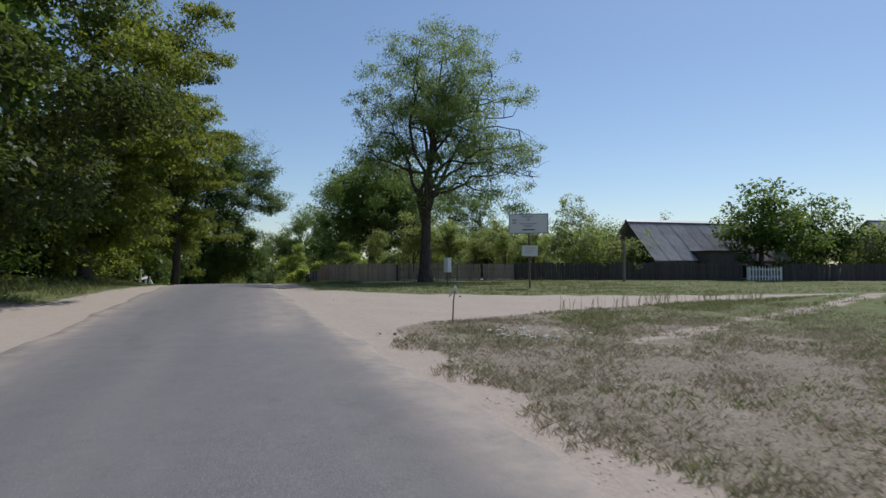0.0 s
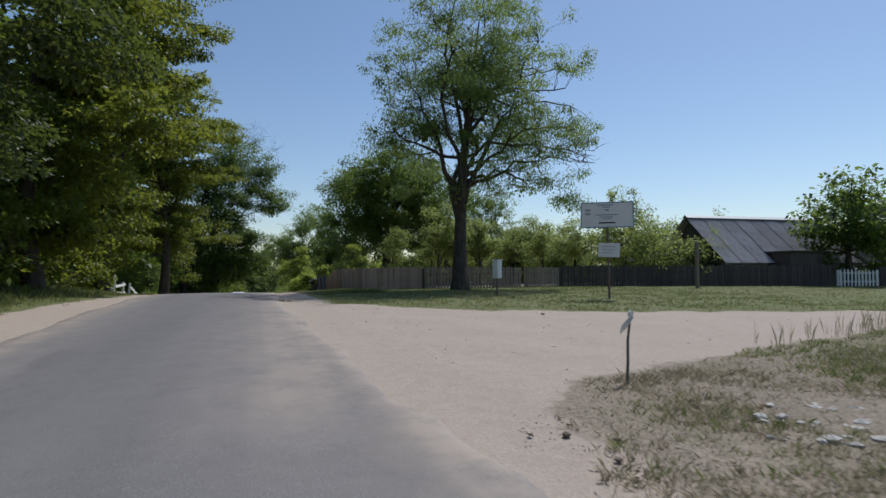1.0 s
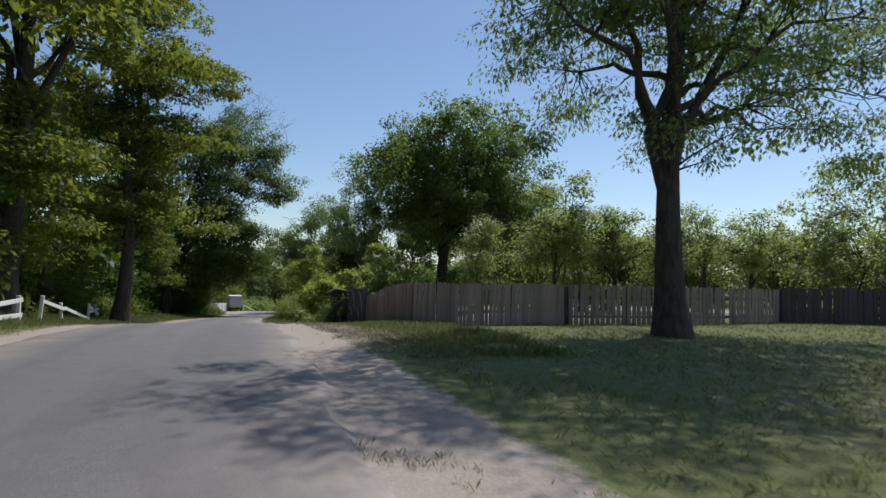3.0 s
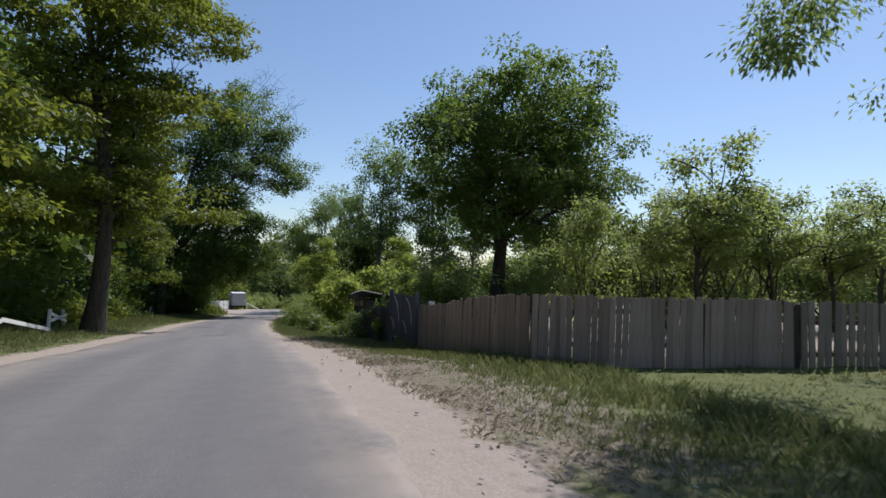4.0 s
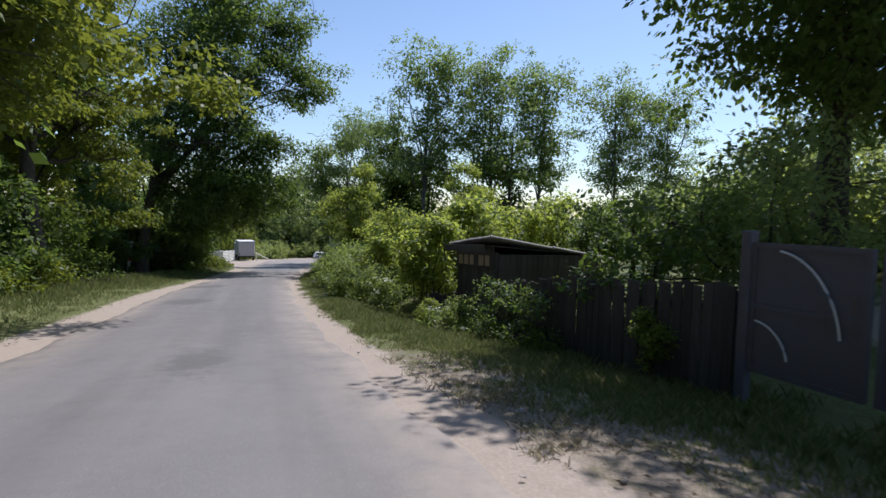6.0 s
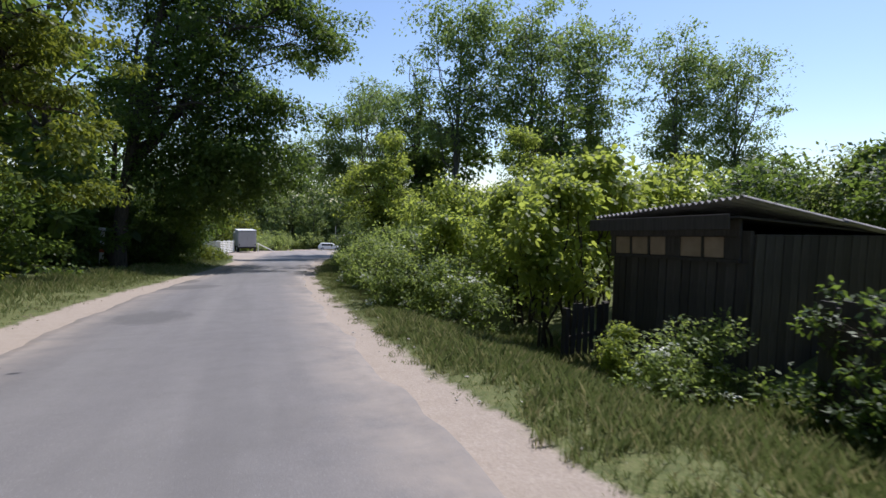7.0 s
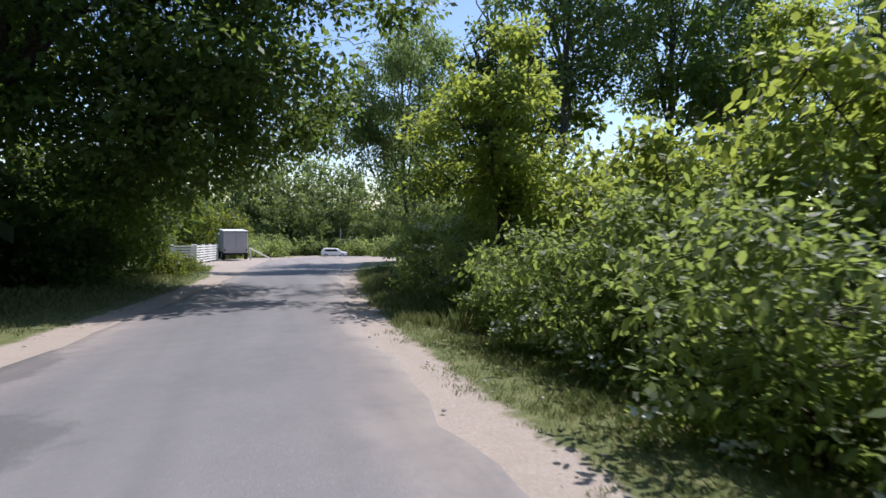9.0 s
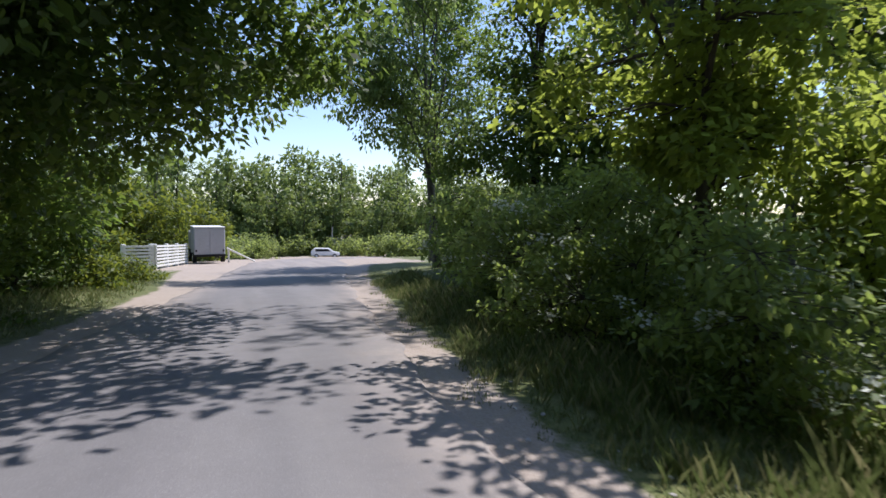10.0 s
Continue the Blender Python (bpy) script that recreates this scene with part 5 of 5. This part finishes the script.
# ---- the dark shed by the road ----
def shed():
    """A small lean-to: eave, fascia and pane row climb towards the near end, the roof falls away from the road."""
    s = thing("shed", pose(5.15, 53.05, -2.0), "dark wooden shed with corrugated roof and high panes", "shed")
    ln, dep, rise = 2.6, 3.0, 0.055
    tilt = pose(0, 0, 0, -math.degrees(math.atan(rise)), 0, 0)
    n = 17
    me = mesh_of("wall_board", boxed(-0.012, 0.012, -0.072, 0.072, -0.25, 1.82, 0.003), WOOD_DARK)
    wall = part("wall", boxed(0.03, 0.09, -ln, 0, -0.25, 2.36), WOOD_DARK, s)
    for i in range(n):
        o = new("wall_board", me)
        o.parent = wall
        o.matrix_basis = pose(0.012 - 0.005 * (i % 2), -(i + 0.5) * ln / n, rise * (i + 0.5) * ln / n, 0, 0.3 * (i % 3 - 1), 0)
    end = part("wall", boxed(0.095, dep, -ln, -ln + 0.06, -0.25, 2.3), WOOD_DARK, s)
    for i in range(19):
        o = new("wall_board", me)
        o.parent = end
        o.matrix_basis = pose(0.17 + i * 0.153, -ln - 0.02 - 0.005 * (i % 2), 0.5, 0, 0, 90)
    part("wall", boxed(0.095, dep, -0.06, 0, -0.25, 2.26), WOOD_DARK, s)
    part("wall", boxed(dep, dep + 0.06, -ln, 0, -0.25, 2.2), WOOD_DARK, s)
    part("lintel", boxed(-0.02, 0.028, -ln, 0, 2.15, 2.38), WOOD_DARK, s, at=tilt)
    # dark fascia board also stands in for the shade below the overhang
    part("fascia", boxed(-0.325, -0.3, -ln - 0.12, 0.16, 2.23, 2.42, 0.004), WOOD_DARK, s, at=tilt)
    part("sill", boxed(-0.03, 0.028, -ln, 0, 1.81, 1.855), WOOD_DARK, s, at=tilt)
    for y0, y1 in ((-0.12, -0.49), (-0.53, -0.91), (-0.95, -1.29), (-1.58, -1.97), (-2.01, -2.35)):
        w = part("window", boxed(0.012, 0.026, y1, y0, 1.87, 2.14), PANE, s, "small warm-tinted pane", at=tilt)
        for a, b in ((y1 - 0.018, y1), (y0, y0 + 0.018)):
            part("window_frame", boxed(-0.005, 0.027, a, b, 1.856, 2.149), WOOD_DARK, w)
    for a, b in ((0, -0.1), (-1.31, -1.56), (-2.37, -ln)):
        part("wall_board", boxed(0.0, 0.027, b, a, 1.856, 2.149), WOOD_DARK, wall, at=tilt)
    roof = part("roof", boxed(-0.29, dep, -ln - 0.1, 0.16, 2.36, 2.385), WOOD_DARK, s, at=tilt @ pose(0, 0, 0, 0, 4, 0))
    sheets(roof, pose(-0.36, 0.18, 2.42, -4.5, -math.degrees(math.atan(rise)), -90), ln + 0.34, dep + 0.5, 3, 2, SLATE, seed=5, wave=0.11)


shed()


# ---- far end: van, slatted fence, car ----
def wheel(parent, x, y, z, r, w):
    t = part("wheel", roded((x - w / 2, y, z), (x + w / 2, y, z), r, sides=18), RUBBER, parent)
    part("rim", roded((x - w / 2 - 0.01, y, z), (x + w / 2 + 0.01, y, z), r * 0.55, sides=14), WHITE_METAL, t)


def van():
    x, y = -1.5, 104.0
    v = thing("box_van", pose(x, y, lz(x, y) + 0.02, 0, 0, 8), "small grey box van parked beside the road", "van")
    b = part("cargo_box", boxed(-0.88, 0.88, 0, 3.0, 0.5, 2.2, 0.04), VAN_GREY, v)
    part("top_edge", boxed(-0.9, 0.9, -0.05, 3.02, 2.204, 2.27, 0.015), WHITE_METAL, b)
    for s in (-1, 1):
        part("rear_door", boxed(min(0.02 * s, 0.84 * s), max(0.02 * s, 0.84 * s), -0.03, -0.002, 0.56, 2.12, 0.01), VAN_GREY, b)
        part("tail_light", boxed(s * 0.78 - 0.05, s * 0.78 + 0.05, -0.05, -0.031, 0.72, 0.86, 0.008), RUBBER, b)
    part("chassis", boxed(-0.8, 0.8, 0.05, 4.7, 0.42, 0.61), RUBBER, v)
    part("cab", boxed(-0.9, 0.9, 3.1, 4.8, 0.62, 1.95, 0.12), VAN_GREY, v)
    part("bumper", boxed(-0.9, 0.9, -0.1, 0.0, 0.42, 0.56, 0.02), RUBBER, v)
    for sx in (-0.82, 0.82):
        for yy in (0.85, 3.9):
            wheel(v, sx, yy, 0.33, 0.33, 0.22)


van()


def car():
    x, y = 12.6, 150.0
    c = thing("car", pose(x, y, lz(x, y), 0, 0, -98), "white estate car parked beyond the road end", "car")
    bm = bmesh.new()
    prof = [(-2.1, 0.35), (2.1, 0.35), (2.15, 0.75), (1.2, 0.92), (0.6, 1.4), (-1.6, 1.45), (-2.1, 0.95)]
    vs = [bm.verts.new((-0.85, a, b)) for a, b in prof]
    ex = bmesh.ops.extrude_face_region(bm, geom=[bm.faces.new(vs)])["geom"]
    bmesh.ops.translate(bm, vec=(1.7, 0, 0), verts=[v for v in ex if isinstance(v, bmesh.types.BMVert)])
    bmesh.ops.recalc_face_normals(bm, faces=bm.faces)
    bmesh.ops.bevel(bm, geom=bm.edges[:], offset=0.07, segments=2, affect="EDGES")
    part("body", bm, CAR_WHITE, c)
    for s in (-1, 1):
        for a, b in ((-1.45, -0.35), (-0.28, 0.62)):
            w = bmesh.new()
            q = [w.verts.new((s * 0.856, yy, zz)) for yy, zz in ((a, 0.98), (b + 0.12, 0.98), (b - (0.25 if b > 0 else 0), 1.34), (a, 1.36))]
            w.faces.new(q)
            bmesh.ops.solidify(w, geom=w.faces[:], thickness=0.008)
            part("side_window", w, GLASS, c)
        for yy in (-1.3, 1.35):
            wheel(c, s * 0.78, yy, 0.31, 0.31, 0.2)


car()
p = (14.2, 153.5)
pole = thing("utility_pole", pose(p[0], p[1], lz(*p)), "slim pale pole beside the parked car", "pole")
part("shaft", roded((0, 0, -0.4), (0, 0, 4.6), 0.09, 0.07), WOOD_PALE, pole)
part("cap", roded((0, 0, 4.602), (0, 0, 4.68), 0.1, 0.06), WOOD_GREY, pole)
far_roof(14.5, 159, 20, 4.5, 2.0, 2.0, 3.2, "small white-walled house at the wood's edge", WALL_WHITE, SLATE)


def slat_fence(a, b, label):
    """Posts and seven level white slats from a to b."""
    d = Vector((b[0] - a[0], b[1] - a[1]))
    turn = math.degrees(math.atan2(d.y, d.x))
    z0, z1 = lz(*a), lz(*b)
    g = thing("slat_fence", pose(a[0], a[1], z0, 0, 0, turn), label, "fence", "white slat fence")
    n = max(1, round(d.length / 2.2))
    for i in range(n + 1):
        s = i / n
        part("post", boxed(-0.09, 0.09, 0.03, 0.19, -0.3, 1.28, 0.012), WHITE_WOOD, g, at=pose(s * d.length, 0, (z1 - z0) * s))
    tilt = -math.degrees(math.atan2(z1 - z0, d.length))
    for i in range(7):
        part("slat", boxed(-0.12, d.length + 0.06, -0.012, 0.018, 0.12 + i * 0.165, 0.225 + i * 0.165, 0.004), WHITE_WOOD, g, at=pose(0, 0, 0, 0, tilt, 0))


def barrier():
    """A white pole that lies slanting beside the van."""
    a, b = Vector((-0.55, 105.1, lz(-0.55, 105.1) + 0.95)), Vector((1.15, 105.4, lz(1.15, 105.4) + 0.06))
    g = thing("barrier_pole", pose(b.x, b.y, b.z - 0.06), "white-painted pole leaning down beside the van", "barrier")
    part("pole", roded(tuple(a - b + Vector((0, 0, 0.06))), (0, 0, 0.06), 0.06, 0.05), WHITE_WOOD, g)
    part("support", boxed(-0.06, 0.06, -0.06, 0.06, -0.2, 0.9, 0.01), WHITE_WOOD, g, at=pose(a.x - b.x + 0.1, a.y - b.y + 0.13, 0))


slat_fence((-5.0, 97.3), (-3.9, 98.0), "white horizontal-slat fence panel half hidden by bushes")
slat_fence((-3.7, 98.15), (-2.75, 104.0), "white horizontal-slat fence running up to the van")
barrier()
w = thing("marker_post", pose(-8.1, 77.0, lz(-8.1, 77.0), 0, 3, 0), "white-painted post with an orange band in the shade", "post")
part("shaft", boxed(-0.09, 0.09, -0.09, 0.09, -0.3, 1.75, 0.02), WHITE_WOOD, w)
part("band", boxed(-0.1, 0.1, -0.1, 0.1, 0.7, 0.95, 0.01), ORANGE_PAINT, w)
part("cap", boxed(-0.16, 0.16, -0.14, 0.14, 1.755, 1.95, 0.03), WHITE_WOOD, w)

# stones at the kerbless edge
_r = random.Random(8)
for i, (x, y, s) in enumerate(((4.3, 12.3, 0.035), (6.5, 16.4, 0.05), (9.5, 16.2, 0.045), (3.2, 14.6, 0.03))):
    bm = bmesh.new()
    bmesh.ops.create_icosphere(bm, subdivisions=2, radius=s)
    for v in bm.verts:
        v.co *= 1 + 0.22 * noise.noise(v.co * 6 + Vector((i * 9, 0, 0)))
        v.co.z *= 0.48
        v.co.x *= 1.4
    ob = part("stone", bm, STONE, at=pose(x, y, lz(x, y) + s * 0.15, 0, 0, i * 70))
    tagged(ob, "pale rough stone lying on the verge", "stone")


# ---- grass ----
def blades(name, n, where, h, mat, label, seed, w=0.012, lean=0.35, tuft=7):
    """Grass in tufts, thrown over the area that where(x, y) accepts; h: blade height or a function of place."""
    rng = np.random.default_rng(seed)
    pts = where(rng, n)
    m = len(pts)
    who = np.repeat(np.arange(m), tuft)
    k_ = len(who)
    a = rng.uniform(0, 2 * np.pi, k_)
    r = rng.random(k_) ** 0.7 * 0.07
    bx, by = pts[who, 0] + np.cos(a) * r, pts[who, 1] + np.sin(a) * r
    bz = lie(bx, by) - 0.03
    hh = (h(bx, by) if callable(h) else h) * rng.uniform(0.45, 1.25, k_)
    d = rng.uniform(0, 2 * np.pi, k_)
    ln = rng.uniform(0.1, 1.0, k_) * lean * hh
    ww = w * rng.uniform(0.7, 1.4, k_) * (0.6 + hh)
    sx, sy = -np.sin(d) * ww, np.cos(d) * ww
    v = np.stack([np.stack([bx - sx, by - sy, bz], -1), np.stack([bx + sx, by + sy, bz], -1), np.stack([bx + np.cos(d) * ln * 0.35 + sx * 0.8, by + np.sin(d) * ln * 0.35 + sy * 0.8, bz + hh * 0.6], -1),
                  np.stack([bx + np.cos(d) * ln, by + np.sin(d) * ln, bz + hh], -1)], 1)
    me = raw_mesh(name, v.reshape(-1, 3), np.arange(k_ * 4).reshape(k_, 4), mat)
    tagged(new(name, me), label, "grass", kind="stuff")


def patchy(x, y, s, seed):
    return np.array([noise.noise((a * s, b * s, seed)) for a, b in zip(x, y)])


def area(x0, x1, y0, y1, keep):
    def f(rng, n):
        x, y = rng.uniform(x0, x1, n), rng.uniform(y0, y1, n)
        ok = keep(x, y)
        return np.stack([x[ok], y[ok]], -1)
    return f


def right_w_at(y):
    return edge_r(y) + np.interp(y, [0, 8, 12, 20, 27, 36, 44, 60, 75, 90, 110], [0.4, 0.7, 1.2, 1.2, 0.9, 0.75, 0.5, 0.45, 0.5, 0.8, 2.0])


def left_w_at(y):
    return edge_l(y) - np.interp(y, [0, 20, 28, 38, 50, 60, 72, 85, 95, 112], [2.2, 1.5, 0.6, 0.7, 0.8, 0.85, 0.7, 0.9, 2.2, 3.0])


def low_at(x):
    return np.interp(x, [0, 2.3, 3.6, 7.8, 13, 30, 60], [9.0, 9.2, 10.5, 11.2, 12.2, 11.0, 6.0])


def up_at(x):
    return np.interp(x, [0, 1.2, 3.0, 4.4, 7.6, 11.5, 15, 30, 60], [24.0, 22.0, 20.0, 18.2, 16.6, 15.4, 14.2, 13.0, 9.0])


blades("dry_grass", 9000, area(2.0, 13, 0.5, 11.8, lambda x, y: (y < low_at(x) - 0.1) & (x > 2.2 + 0.3 * np.sin(y * 3)) & (patchy(x, y, 0.9, 1) > -0.7)), 0.075, GRASS_DRY, "sparse dry straw-coloured grass on bare soil", 1, w=0.0034, lean=1.0, tuft=8)
blades("dry_grass", 5000, area(2.4, 15, 0.5, 12, lambda x, y: (y < low_at(x)) & (patchy(x, y, 0.7, 4) > 0.0) & (y < low_at(x) - 0.8)), 0.085, GRASS, "short green grass tufts among the dry grass", 2, w=0.0038, lean=0.9, tuft=8)
blades("meadow_grass", 7000, area(6, 19, 6, 12.5, lambda x, y: (y < low_at(x)) & (y > low_at(x) - 3.6 + 0.15 * x) & (patchy(x, y, 0.5, 7) > -0.25)), 0.10, GRASS, "green grass at the edge of the side road", 3, w=0.004, lean=0.7)
blades("meadow_grass", 170, area(6.5, 14.5, 10.0, 12.3, lambda x, y: np.abs(y - low_at(x)) < 0.4), 0.34, GRASS_DRY, "tall pale seed grass along the side road", 4, w=0.003, lean=0.3, tuft=4)
blades("verge_grass", 15000, area(2.5, 18, 14, 32.5, lambda x, y: (y > up_at(x) + 0.3 + 0.4 * np.sin(x * 2)) & (y < 31.5) & (x > right_w_at(y)) & (patchy(x, y, 0.6, 2) > -0.8)), 0.085, GRASS, "green verge grass in front of the fence", 5, w=0.006, lean=0.9, tuft=4)
blades("verge_grass", 4500, area(18, 32, 13, 30, lambda x, y: (y > up_at(x) + 0.3) & (patchy(x, y, 0.6, 2) > -0.8)), 0.085, GRASS, "green verge grass before the dark fence", 15, w=0.007, lean=0.9, tuft=4)
blades("verge_grass", 15000, area(1.2, 5.2, 26, 56, lambda x, y: (x > right_w_at(y) + 0.1 + np.interp(y, [27, 30, 44, 48], [0.1, 0.5, 0.4, 0.1]) + 0.2 * np.sin(y * 2.3)) & (patchy(x, y, 0.8, 3) > np.interp(y, [26, 42, 48], [-0.35, -0.35, -0.5]))), lambda x, y: np.clip(0.03 + 0.06 * (x - right_w_at(y)), 0.04, 0.17) + 0.1 * smooth01(y, 44, 50), GRASS, "green verge grass along the fence", 6, w=0.0055, lean=0.7)
blades("dry_grass", 6500, area(1.2, 4.3, 26, 46, lambda x, y: (x > right_w_at(y) - 0.15) & (x < right_w_at(y) + 0.9) & (patchy(x, y, 0.9, 5) > -0.1)), 0.07, GRASS_DRY, "dry straw and old leaves on the shoulder", 7, w=0.008, lean=1.8, tuft=4)
blades("verge_grass", 17000, area(1.0, 5.5, 50, 92, lambda x, y: (x > right_w_at(y) - 0.05 + 0.2 * np.sin(y * 1.9) + 0.15 * np.sin(y * 5.3)) & (x < right_w_at(y) + 3.4) & (patchy(x, y, 0.9, 6) > -0.35)), lambda x, y: np.clip(0.04 + 0.08 * (x - right_w_at(y)), 0.04, 0.24), GRASS, "tall green verge grass under the bushes", 8, w=0.0055, lean=0.7)
blades("verge_grass", 19000, area(-8.5, -2.5, 14, 92, lambda x, y: (x < left_w_at(y) - 0.1 + 0.25 * np.sin(y * 1.7)) & (x > left_w_at(y) - 3.6) & (y > 16 + 0.5 * np.sin(x)) & (patchy(x, y, 0.7, 8) > -0.4)), lambda x, y: np.clip(0.06 + 0.09 * (left_w_at(y) - x), 0.06, 0.3), GRASS, "green verge grass below the trees", 9, w=0.006, lean=0.7, tuft=5)


blades("verge_grass", 9000, area(1.2, 4.4, 42, 68, lambda x, y: (x > right_w_at(y) + 0.25 * np.sin(y * 2.1)) & (patchy(x, y, 1.1, 31) > -0.3)), lambda x, y: np.clip(0.05 + 0.06 * (x - right_w_at(y)), 0.04, 0.18), GRASS, "short green grass on the verge before the shed", 16, w=0.004, lean=0.9, tuft=6)
blades("tall_weeds", 3600, area(1.4, 6.5, 69, 86, lambda x, y: (x > right_w_at(y) + 0.05 + 0.2 * np.sin(y * 1.7)) & (x < right_w_at(y) + 1.5) & (patchy(x, y, 0.8, 33) > -0.3)), lambda x, y: np.clip(0.14 + 0.18 * (x - right_w_at(y)), 0.12, 0.4), GRASS, "tall green weeds between the road and the bushes", 17, w=0.0035, lean=0.6, tuft=9)
blades("dry_grass", 8500, area(2.2, 10, 0.8, 10.5, lambda x, y: (y < low_at(x) - 0.05) & (x > 2.3 + 0.3 * np.sin(y * 3)) & (patchy(x, y, 1.7, 21) > -0.8)), 0.05, GRASS_DRY, "flattened pale straw on bare soil", 14, w=0.003, lean=2.0, tuft=7)
blades("dry_grass", 6000, area(1.0, 16, 13, 25, lambda x, y: (np.abs(y - up_at(x) - 0.25) < 0.12 + 0.35 * np.abs(np.sin(x * 3.1) * np.sin(x * 1.3 + 1)))), 0.055, GRASS_DRY, "dry grass fringe where lawn meets the sand", 12, w=0.004, lean=1.0, tuft=6)
blades("verge_grass", 7000, area(1.0, 16, 13, 25, lambda x, y: (np.abs(y - up_at(x) - 0.3) < 0.1 + 0.4 * np.abs(np.sin(x * 2.3 + 2) * np.sin(x * 0.9)))), 0.06, GRASS, "short green grass creeping onto the sand", 13, w=0.004, lean=1.0, tuft=6)


# ---- clods, rubble and fallen leaves ----
def lumps(name, pts, r0, r1, mat, label, seed):
    """Many small uneven lumps lying on the ground."""
    rng = np.random.default_rng(seed)
    bm = bmesh.new()
    bmesh.ops.create_icosphere(bm, subdivisions=1, radius=1.0)
    bv = np.array([v.co[:] for v in bm.verts])
    bf = np.array([[v.index for v in f.verts] for f in bm.faces])
    bm.free()
    n = len(pts)
    v = bv[None] * (1 + 0.25 * rng.standard_normal((n, len(bv), 1))) * (np.array([1.0, 0.8, 0.5]) * rng.uniform(0.7, 1.3, (n, 3)))[:, None, :]
    a = rng.uniform(0, 6.3, n)
    c, s_ = np.cos(a)[:, None], np.sin(a)[:, None]
    r = (r0 + (r1 - r0) * rng.random(n) ** 3)[:, None]
    x = (v[..., 0] * c - v[..., 1] * s_) * r + pts[:, :1]
    y = (v[..., 0] * s_ + v[..., 1] * c) * r + pts[:, 1:2]
    z = v[..., 2] * r + lie(pts[:, 0], pts[:, 1])[:, None] + 0.15 * r
    f = (bf[None] + (np.arange(n) * len(bv))[:, None, None]).reshape(-1, 3)
    tagged(new(name, raw_mesh(name, np.stack([x, y, z], -1).reshape(-1, 3), f, mat)), label, "ground cover", kind="stuff")


def litter(name, pts, size, mat, label, seed):
    """Fallen leaves: small folded flakes."""
    rng = np.random.default_rng(seed)
    n = len(pts)
    a = rng.uniform(0, 6.3, n)
    L_ = size * rng.uniform(0.5, 1.4, n)
    ux, uy = np.cos(a) * L_, np.sin(a) * L_
    wx, wy = -np.sin(a) * L_ * 0.45, np.cos(a) * L_ * 0.45
    z = lie(pts[:, 0], pts[:, 1]) + rng.uniform(0.0, 0.03, n)
    lift = rng.uniform(0.1, 0.7, (2, n)) * L_ * 0.7
    q = np.stack([np.stack([pts[:, 0] - ux, pts[:, 1] - uy, z], -1), np.stack([pts[:, 0] + wx, pts[:, 1] + wy, z + lift[0]], -1),
                  np.stack([pts[:, 0] + ux, pts[:, 1] + uy, z + 0.3 * lift[0]], -1), np.stack([pts[:, 0] - wx, pts[:, 1] - wy, z + lift[1]], -1)], 1)
    f = np.arange(4 * n).reshape(n, 4)
    f = np.concatenate([f[:, [0, 1, 2]], f[:, [0, 2, 3]]])
    tagged(new(name, raw_mesh(name, q.reshape(-1, 3), f, mat)), label, "ground cover", kind="stuff")


_g = np.random.default_rng(77)


def rng_disc(x, y):
    return 0.55 + 0.45 * np.sin(x * 7.1 + y * 11.3)


edge_band = lambda x, y: (y < low_at(x) + 0.15) & (x > 1.9 + 0.3 * np.sin(y * 2)) & (patchy(x, y, 1.3, 11) > -0.1)
lumps("soil_clods", area(2.0, 9.0, 3.0, 11.8, lambda x, y: edge_band(x, y) & (y > low_at(x) - 1.6))(_g, 620), 0.006, 0.036, SOIL, "dark dry clods of soil along the sandy edge", 1)
lumps("pebbles", area(1.6, 12, 0.5, 20, lambda x, y: (patchy(x, y, 0.9, 12) > 0.0))(_g, 1500), 0.004, 0.022, STONE, "pale pebbles strewn over the sand", 2)
lumps("rubble", area(3.4, 6.0, 7.2, 9.4, lambda x, y: np.hypot((x - 4.7) / 1.05, (y - 8.3) / 0.85) < rng_disc(x, y))(_g, 900), 0.012, 0.07, RUBBLE, "heap of pale broken concrete rubble in dry grass", 3)
lumps("pebbles", area(0.9, 4.2, 26, 80, lambda x, y: (x > right_w_at(y) - 0.7) & (x < right_w_at(y) + 0.8))(_g, 1500), 0.005, 0.03, STONE, "small stones on the sandy road shoulder", 4)
litter("fallen_leaves", area(2.0, 11, 1.0, 11.6, lambda x, y: edge_band(x, y))(_g, 7500), 0.016, LITTER, "brown fallen leaves and twigs on dry soil", 5)
litter("fallen_leaves", area(1.3, 4.4, 26, 47, lambda x, y: (x > right_w_at(y) - 0.1) & (x < right_w_at(y) + 0.8 + 0.2 * np.sin(y * 1.7)) & (patchy(x, y, 1.1, 13) > -0.35))(_g, 5000), 0.024, LITTER, "brown fallen leaves on the road shoulder", 6)
litter("fallen_leaves", area(-7.5, -2.6, 18, 92, lambda x, y: (x < left_w_at(y) + 0.4) & (x > left_w_at(y) - 2.5))(_g, 3000), 0.035, LITTER, "brown fallen leaves below the trees", 7)
